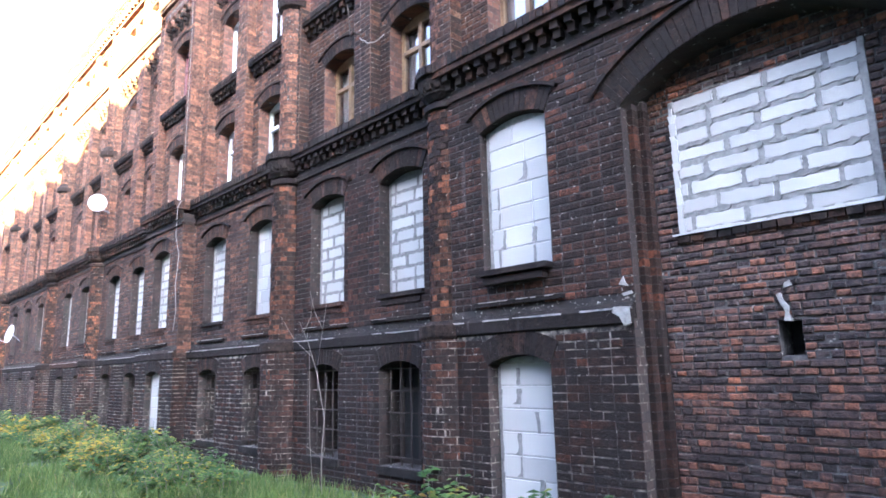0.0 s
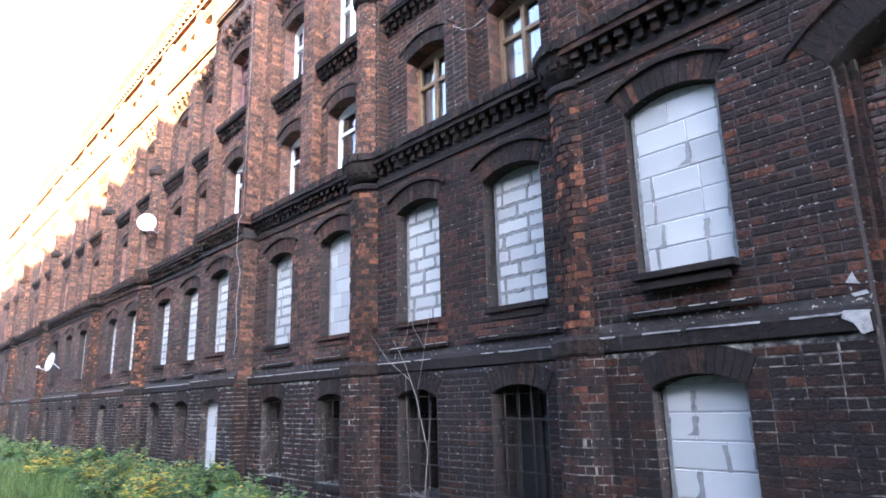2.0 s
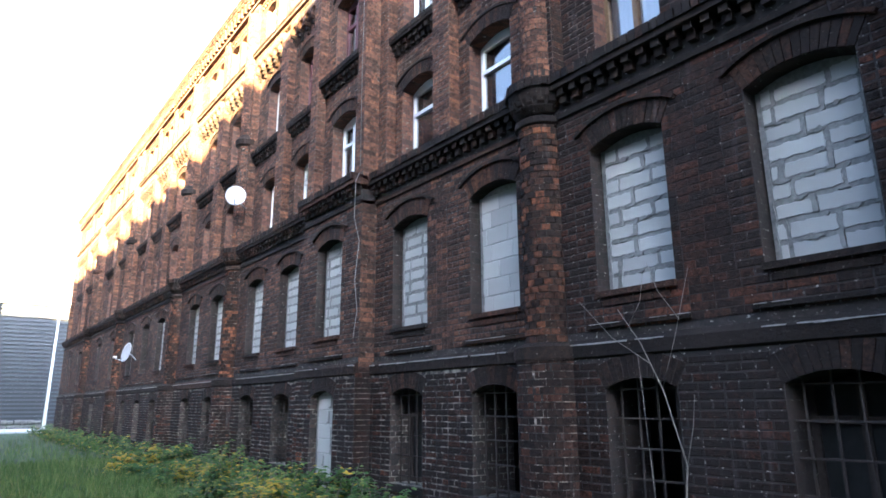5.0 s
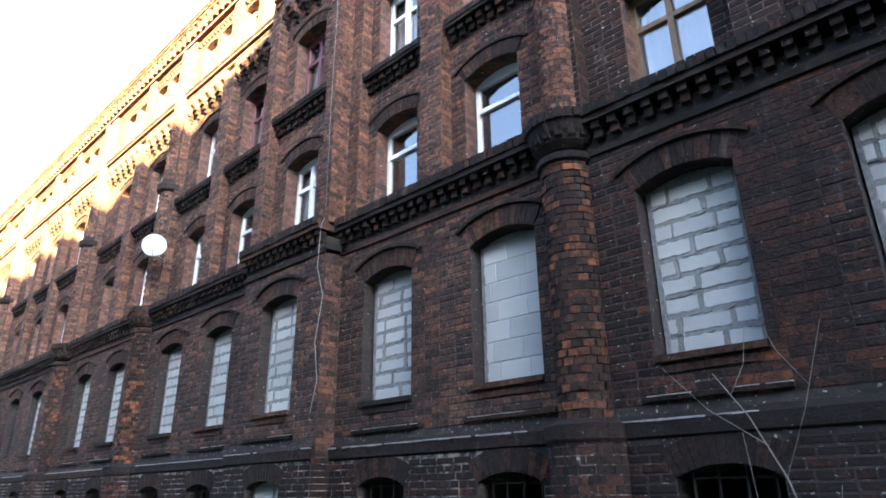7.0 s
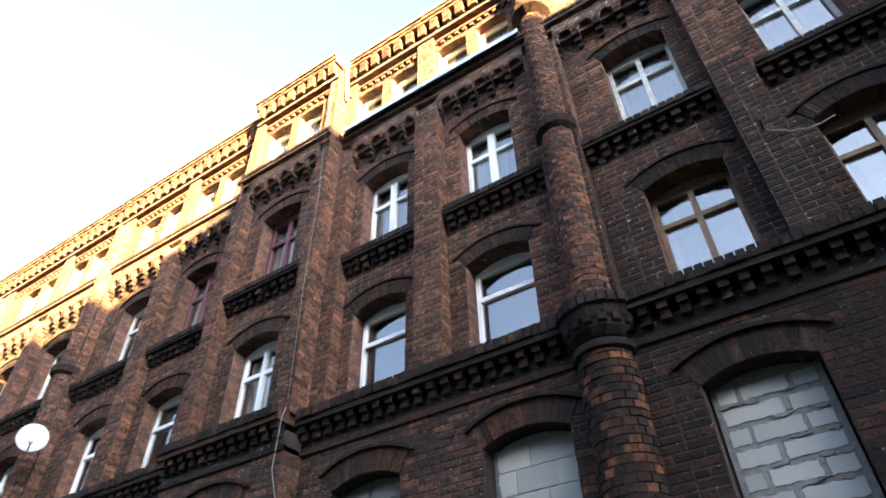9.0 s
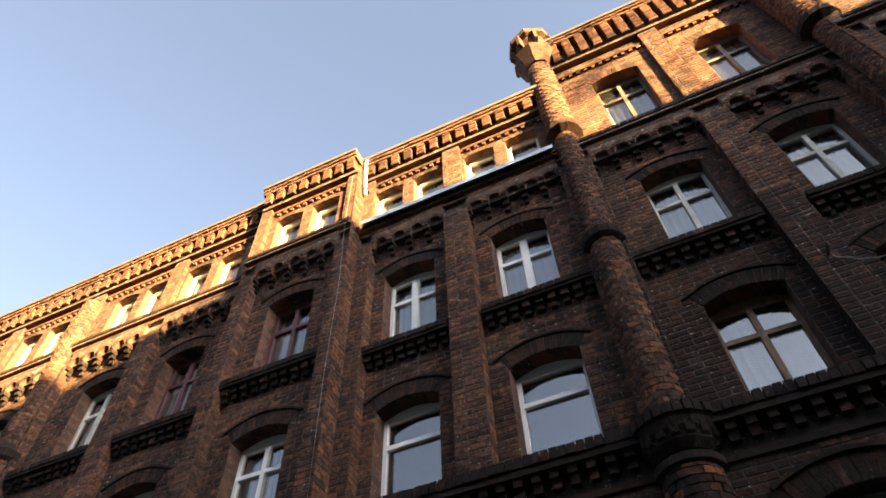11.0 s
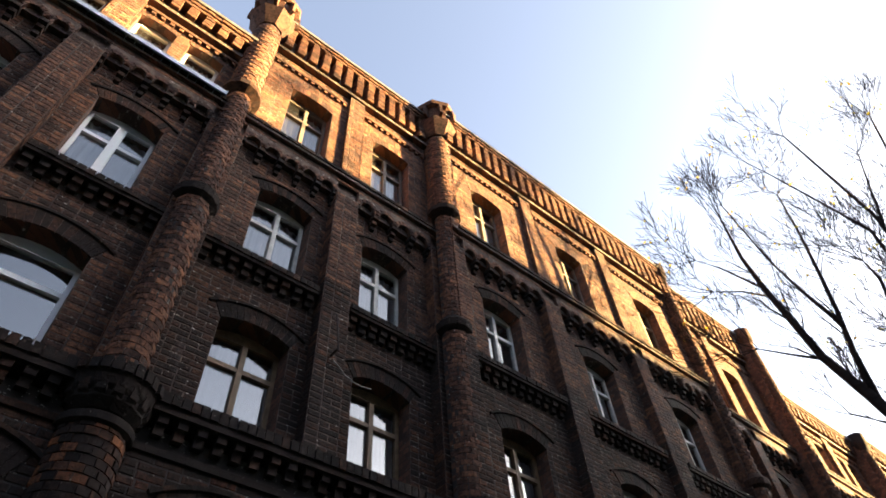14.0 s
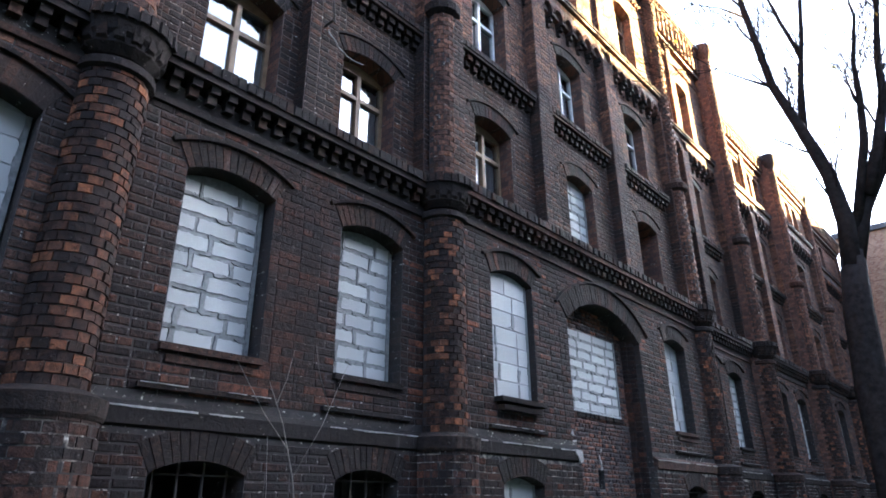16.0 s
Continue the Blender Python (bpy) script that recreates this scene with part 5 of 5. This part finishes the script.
def toward(az, el, d, eye=(0.4, 10.4, 1.6)):
    a, e = radians(az), radians(el)
    return (eye[0] + d * math.cos(a), eye[1] - d * math.sin(a), eye[2] + d * math.tan(e))


TD = 13.0
tb = toward(80.8, 0, TD)


def limb(off, r0, r1, *angles):
    """A limb through the given directions, tapering from r0 to r1 and drifting off the trunk's distance."""
    n = len(angles) - 1
    return [toward(a, e, TD + off * i / n) for i, (a, e) in enumerate(angles)], [r0 + (r1 - r0) * (i / n) ** 0.8 for i in range(n + 1)]


trunk = ([(tb[0], tb[1], 0.1), (tb[0], tb[1], 1.0), toward(80.9, 8, TD), toward(81.3, 14, TD), toward(81.9, 18.5, TD)], [0.36, 0.30, 0.27, 0.245, 0.20])
left_limbs = [
    limb(-0.8, 0.19, 0.022, (81.6, 16), (82.0, 21), (81.7, 24.7), (80.5, 28.8), (79.1, 32.7), (78.2, 39.0), (78.0, 41.9), (78.4, 45.3)),
    limb(0.5, 0.075, 0.02, (80.7, 28.3), (81.4, 32.2), (82.3, 35.1), (83.2, 38.6), (83.9, 41.4), (84.6, 44.7)),
    limb(0.4, 0.05, 0.016, (82.0, 34.0), (80.9, 37.5), (80.1, 40.6), (79.3, 46.3)),
    limb(-0.7, 0.035, 0.012, (79.1, 32.5), (77.1, 33.7), (74.8, 35.1)),
    limb(-0.9, 0.028, 0.010, (78.2, 38.3), (76.2, 39.6), (73.8, 40.5)),
    limb(-0.6, 0.03, 0.010, (78.2, 39.0), (75.6, 42.0), (73.8, 43.4)),
]
right_limbs = [
    limb(0.6, 0.18, 0.02, (81.8, 17.5), (83.4, 21.5), (85.6, 24.6), (88.0, 28.4), (89.8, 33.4), (89.5, 36.0), (89.9, 39.5), (89.0, 48.1)),
    limb(0.9, 0.075, 0.02, (89.7, 33.0), (92.3, 36.2), (93.2, 38.5), (94.2, 41.4), (96.0, 45.2)),
    limb(-0.4, 0.13, 0.016, (84.0, 22.5), (85.6, 25.9), (87.0, 29.4), (87.4, 32.2), (88.4, 35.5), (88.8, 38.8), (85.1, 46.7)),
    limb(0.3, 0.04, 0.014, (88.5, 35.6), (90.7, 40.1), (92.8, 43.7)),
    limb(-0.8, 0.10, 0.016, (82.6, 20), (84.8, 26.6), (85.4, 30.0), (85.6, 32.3), (86.7, 35.6), (86.6, 37.2)),
    limb(0.9, 0.09, 0.014, (86.5, 26), (90.5, 28.5), (93.8, 32), (97, 36)),
]
bare_tree((tb[0], tb[1], 0.2), [trunk] + left_limbs + right_limbs, 0.4, 11)


# ---- dead sapling by the wall ----
def sapling():
    rnd = random.Random(5)
    root = tagged(empty("sapling", (4.95, 7.5, GROUND)), "dead leafless sapling against the wall", "sapling")
    st, tw = Mesh(), Mesh()
    tube(st, [(4.95, 7.50, 0.2), (4.97, 7.55, 0.7), (4.96, 7.47, 1.2), (4.92, 7.61, 1.8), (4.88, 7.77, 2.2), (4.84, 7.95, 2.5)], [0.009, 0.008, 0.0065, 0.0055, 0.004, 0.0025], 6)
    inside(st.make("stem", M_TWIG, None, "", True), root)
    for a, b, c in (((4.92, 7.61, 1.8), (4.85, 7.41, 2.2), (4.8, 7.20, 2.75)), ((4.90, 7.68, 2.0), (4.80, 8.00, 2.25), (4.75, 8.30, 2.6)), ((4.84, 7.35, 2.35), (4.8, 7.50, 2.6), (4.78, 7.57, 2.85)),
                    ((4.96, 7.47, 1.2), (4.9, 7.35, 1.5), (4.88, 7.30, 1.75)), ((4.97, 7.55, 0.7), (4.85, 7.75, 0.85), (4.8, 7.85, 0.75)), ((4.97, 7.55, 0.6), (4.9, 7.37, 0.85), (4.85, 7.30, 0.8)), ((4.86, 7.85, 2.35), (4.9, 7.75, 2.55), (4.9, 7.70, 2.8)),
                    ((4.95, 7.70, 0.2), (4.93, 7.77, 0.9), (4.95, 7.85, 2.1))):
        m = Mesh()
        tube(m, [a, b, c], [0.004, 0.003, 0.0018], 5)
        inside(m.make("twig", M_TWIG, None, "", True), root)


M_TWIG = plain("pale_dry_twig", (0.17, 0.15, 0.13), 0.9, 0, 0.3, 20, 0.2)
sapling()


# ---- weeds and grass ----
def leaf_at(mesh, c, size, rnd, droop=0.3):
    yaw, tilt = rnd.uniform(0, 6.283), rnd.uniform(-0.2, 0.9)
    u = Vector((math.cos(yaw) * math.cos(tilt), math.sin(yaw) * math.cos(tilt), -math.sin(tilt) * droop + rnd.uniform(-0.1, 0.35))).normalized()
    w = u.cross(Vector((0, 0, 1))).normalized() * size * rnd.uniform(0.26, 0.36)
    u = u * size
    up = Vector((0, 0, size * 0.12))
    c = Vector(c)
    mesh.add([tuple(c), tuple(c + u * 0.45 + w - up * 0.2), tuple(c + u * 0.5 + up), tuple(c + u * 0.45 - w - up * 0.2), tuple(c + u - up)], [(0, 1, 2), (0, 2, 3), (1, 4, 2), (2, 4, 3)])


def weed_bush(x, y, w, h, n, seed, yellow=0.15, size=0.085):
    rnd = random.Random(seed)
    z = ground_height(x, y)
    lab = "low tangled weed bush with " + ("yellowing" if yellow > 0.3 else "dull green") + " leaves at the wall foot"
    root = tagged(empty("weed_bush", (x, y, z)), lab, "bush", group="weeds along the wall")
    stems, green, yel = Mesh(), Mesh(), Mesh()
    k = max(8, n // 26)
    for i in range(k):
        a, rr = rnd.uniform(0, 6.283), math.sqrt(rnd.random())
        bx, by = x + w * rr * math.cos(a) * 0.8, y + w * rr * math.sin(a)
        hh = h * rnd.uniform(0.55, 1.1) * (1 - 0.45 * rr)
        lx, ly = rnd.uniform(-0.22, 0.22), rnd.uniform(-0.22, 0.22)
        tip = (bx + lx, by + ly, z + hh)
        tube(stems, [(bx, by, z - 0.05), (bx + lx * 0.4, by + ly * 0.4, z + hh * 0.5), tip], [0.008, 0.006, 0.003], 3)
        for j in range(n // k):
            f = rnd.uniform(0.2, 1.02)
            c = (bx + lx * f * f + rnd.uniform(-0.05, 0.05), by + ly * f * f + rnd.uniform(-0.05, 0.05), z + hh * f)
            leaf_at(yel if rnd.random() < yellow else green, c, size * rnd.uniform(0.6, 1.4), rnd)
    for me, nm, mat in ((stems, "stalk_tangle", M_TWIG), (green, "foliage", M_LEAF), (yel, "yellow_foliage", M_YELLOWLEAF)):
        if me.v:
            inside(me.make(nm, mat), root)["kind"] = "stuff"


wr = random.Random(3)
for i in range(26):
    y = 9.9 + i * 0.78 if i < 16 else 23.5 + (i - 16) * 2.2
    big = 1.0 if i < 16 else 1.6
    for j in range(2 if i < 16 else 1):
        x = 4.5 - j * 0.65 - (0.15 if i < 3 else 0) + wr.uniform(-0.25, 0.25)
        weed_bush(x, y + wr.uniform(-0.3, 0.3), 0.48 * big, (0.58 + 0.25 * wr.random()) * (1.0 if j == 0 else 0.8), 620 if i < 16 else 520, 100 + i * 7 + j, 0.5 if i in (3, 4, 8, 9, 13, 14) and j else 0.07, 0.105 if i < 10 else 0.13)
for x, y, w, h, n, sd, sz in ((4.72, 5.1, 0.35, 0.62, 190, 1, 0.12), (4.6, 4.45, 0.3, 0.56, 160, 2, 0.13), (4.7, 3.8, 0.32, 0.64, 190, 3, 0.13), (4.72, 3.1, 0.35, 0.60, 170, 4, 0.12), (4.8, 2.2, 0.35, 0.55, 150, 5, 0.12), (4.5, 5.8, 0.3, 0.42, 130, 6, 0.10),
                            (3.95, 9.5, 0.5, 0.60, 520, 7, 0.085), (3.6, 9.0, 0.45, 0.50, 420, 8, 0.08), (4.25, 8.95, 0.4, 0.48, 380, 9, 0.085)):
    weed_bush(x, y, w, h, n, sd, 0.03, sz)


def grass():
    rnd = random.Random(9)
    m = Mesh()
    for i in range(115000):
        if i < 82000:
            y = 1.0 + 24.0 * rnd.random() ** 1.25
            x = rnd.uniform(-2.5 - 0.1 * y, 5.1)
        else:                 # thinning out over the rest of the yard
            y = rnd.gauss(9.0, 13.0)
            x = 5.1 - abs(rnd.gauss(0.0, 6.0))
            if x < -15.5 or y < -21.0:
                continue
        if noise.noise((x * 0.8, y * 0.8, 7)) < -0.35:
            continue
        z = ground_height(x, y) - 0.01
        h = rnd.uniform(0.10, 0.27) * (1.0 + 0.6 * noise.noise((x, y, 2)))
        a = rnd.uniform(0, 6.283)
        wx, wy = math.cos(a) * 0.007, math.sin(a) * 0.007
        bx, by = rnd.uniform(-0.5, 0.5) * h, rnd.uniform(-0.5, 0.5) * h
        m.v += [(x - wx, y - wy, z), (x + wx, y + wy, z), (x + bx * 0.4 + wx * 0.7, y + by * 0.4 + wy * 0.7, z + h * 0.6), (x + bx * 0.4 - wx * 0.7, y + by * 0.4 - wy * 0.7, z + h * 0.6), (x + bx, y + by, z + h)]
        k = len(m.v) - 5
        m.f += [(k, k + 1, k + 2, k + 3), (k + 3, k + 2, k + 4)]
    me = bpy.data.meshes.new("grass")
    me.from_pydata(m.v, [], m.f)
    me.materials.append(M_GRASS)
    tagged(new("grass", me), "rough green grass growing over the yard", "grass", kind="stuff")
    lv = Mesh()
    for i in range(9000):
        y = 1.2 + 20.0 * rnd.random() ** 1.3
        x = rnd.uniform(-1.5, 5.1)
        leaf_at(lv, (x, y, ground_height(x, y) + rnd.uniform(0.02, 0.14)), rnd.uniform(0.03, 0.09), rnd)
    tagged(lv.make("ground_weeds", M_LEAF), "small broad-leaved weeds among the grass", "weeds", kind="stuff")


grass()

# ---- the far end of the yard: a modern building, a lamp post, a stone wall ----
YM = 75.0
M_CLAD = plain("dark_grey_cladding", (0.007, 0.0085, 0.012), 0.5, 0.2, 0.12, 2, 0)
M_RIB = plain("blue_grey_rib", (0.024, 0.030, 0.042), 0.45, 0.2, 0.1, 2, 0)
M_CLAD2 = plain("blue_grey_panel", (0.034, 0.040, 0.050), 0.5, 0.1, 0.1, 1, 0)
# white render coloured far darker: the wall's shade is put into its colour
M_LIGHTWALL = plain("shade_toned_render", (0.13, 0.133, 0.14), 0.8, 0, 0.08, 1, 0)
M_BRICKPANEL = plain("red_brown_panel", (0.15, 0.062, 0.042), 0.8, 0, 0.15, 3, 0.2)
M_SIGN = plain("white_sign", (0.75, 0.75, 0.75), 0.5, 0, 0.03, 2, 0)
hall = tagged(empty("modern_building", (2.0, YM, 0.2)), "modern hall with dark ribbed cladding and brick-red panels", "building")
m = Mesh()
m.box(3.0, 16.0, YM, YM + 14, 0, 11.0)
inside(m.make("clad_wall", M_CLAD), hall)
for i in range(29):
    m = Mesh()
    m.box(3.05, 15.9, YM - 0.12, YM + 0.01, 0.5 + i * 0.36, 0.5 + i * 0.36 + 0.17)
    inside(m.make("rib", M_RIB), hall)
m = Mesh()
m.box(-14, 3.0, YM - 0.6, YM + 14, 0, 6.6)
inside(m.make("brick_wall", M_BRICKPANEL), hall)
m = Mesh()
m.box(-14, 3.0, YM - 0.6, YM + 14, 6.6, 11.2)
inside(m.make("panel_wall", M_CLAD2), hall)
m = Mesh()
m.box(-3.5, 0.4, YM - 0.66, YM - 0.55, 7.6, 10.2)
inside(m.make("window_pane", M_SIGN), hall)
m = Mesh()
m.box(-14, 16, YM + 0.5, YM + 14, 11.2, 11.5)
inside(m.make("roof_edge", M_TIN), hall)
for i, (z, h) in enumerate(((3.0, 0.62), (3.85, 0.62), (4.7, 0.62), (5.55, 0.5))):
    m = Mesh()
    m.box(1.35, 2.05, YM - 0.68, YM - 0.61, z, z + h)
    inside(m.make("sign_bar", M_SIGN), hall)
block = tagged(empty("pale_building", (0, 105, 0.2)), "tall pale rendered building with louvred vents", "building")
m = Mesh()
m.box(-22, 30, 105, 120, 0, 20.0)
inside(m.make("rendered_wall", M_LIGHTWALL), block)
for x in (0.6, 6.2, 11.8):
    for i in range(9):
        m = Mesh()
        m.box(x, x + 4.2, 104.85, 105.02, 17.1 + i * 0.22, 17.1 + i * 0.22 + 0.11)
        inside(m.make("louvre", M_RIB), block)
lamp = tagged(empty("street_lamp", (6.2, 60, 0.2)), "slim pale grey street lamp post", "street lamp")
m = Mesh()
tube(m, [(6.2, 60, 0.1), (6.2, 60, 1.2), (6.25, 60, 9.4)], [0.14, 0.11, 0.07], 8)
inside(m.make("pole", M_OLDWHITE, None, "", True), lamp)
m = Mesh()
m.box(5.3, 6.3, 59.85, 60.15, 9.35, 9.47)
inside(m.make("lamp_head", M_TIN), lamp)
gab = tagged(empty("stone_wall", (1, 58, 0.2)), "low wall of rough grey stones at the end of the yard", "wall")
gr = random.Random(4)
for i in range(60):
    m = Mesh()
    x, z = -6 + (i % 30) * 0.40 + gr.uniform(-0.05, 0.05), 0.2 + (i // 30) * 0.34
    w, h = gr.uniform(0.17, 0.21), gr.uniform(0.13, 0.18)
    m.prism([(58 + w * 1.1 * math.cos(2 * math.pi * k / 7) * gr.uniform(0.8, 1), z + 0.17 + h * math.sin(2 * math.pi * k / 7) * gr.uniform(0.85, 1.1)) for k in range(7)], x - w, x + w)
    inside(m.make("stone", M_SILL), gab)
m = Mesh()
m.box(-14, 6.0, 49.5, 56, 0.18, 0.33)
tagged(m.make("pavement", plain("pale_concrete", (0.45, 0.44, 0.42), 0.9, 0, 0.15, 2, 0.2)), "pale concrete pavement beyond the yard", "pavement", kind="structure")

# ---- wing that closes the yard on the other side ----
M_WING = mortar_material("weathered_tan_brick", (0.16, 0.10, 0.07), (0.36, 0.26, 0.17), 0.5, ((0.17, 0.085, 0.05), (0.30, 0.17, 0.10)))
wing = tagged(new("wall_wing"), "weathered brick wing standing across the end of the yard", "wall", kind="structure")
m = Mesh()
m.box(-16, 5.4, -23.0, -22.0, -0.3, 13.2)
m.make("brick_wall", M_WING, wing)
tm = Mesh()
tm.box(-16, 5.5, -23.1, -21.85, 13.2, 13.45)
tm.make("coping", M_TILE, wing)
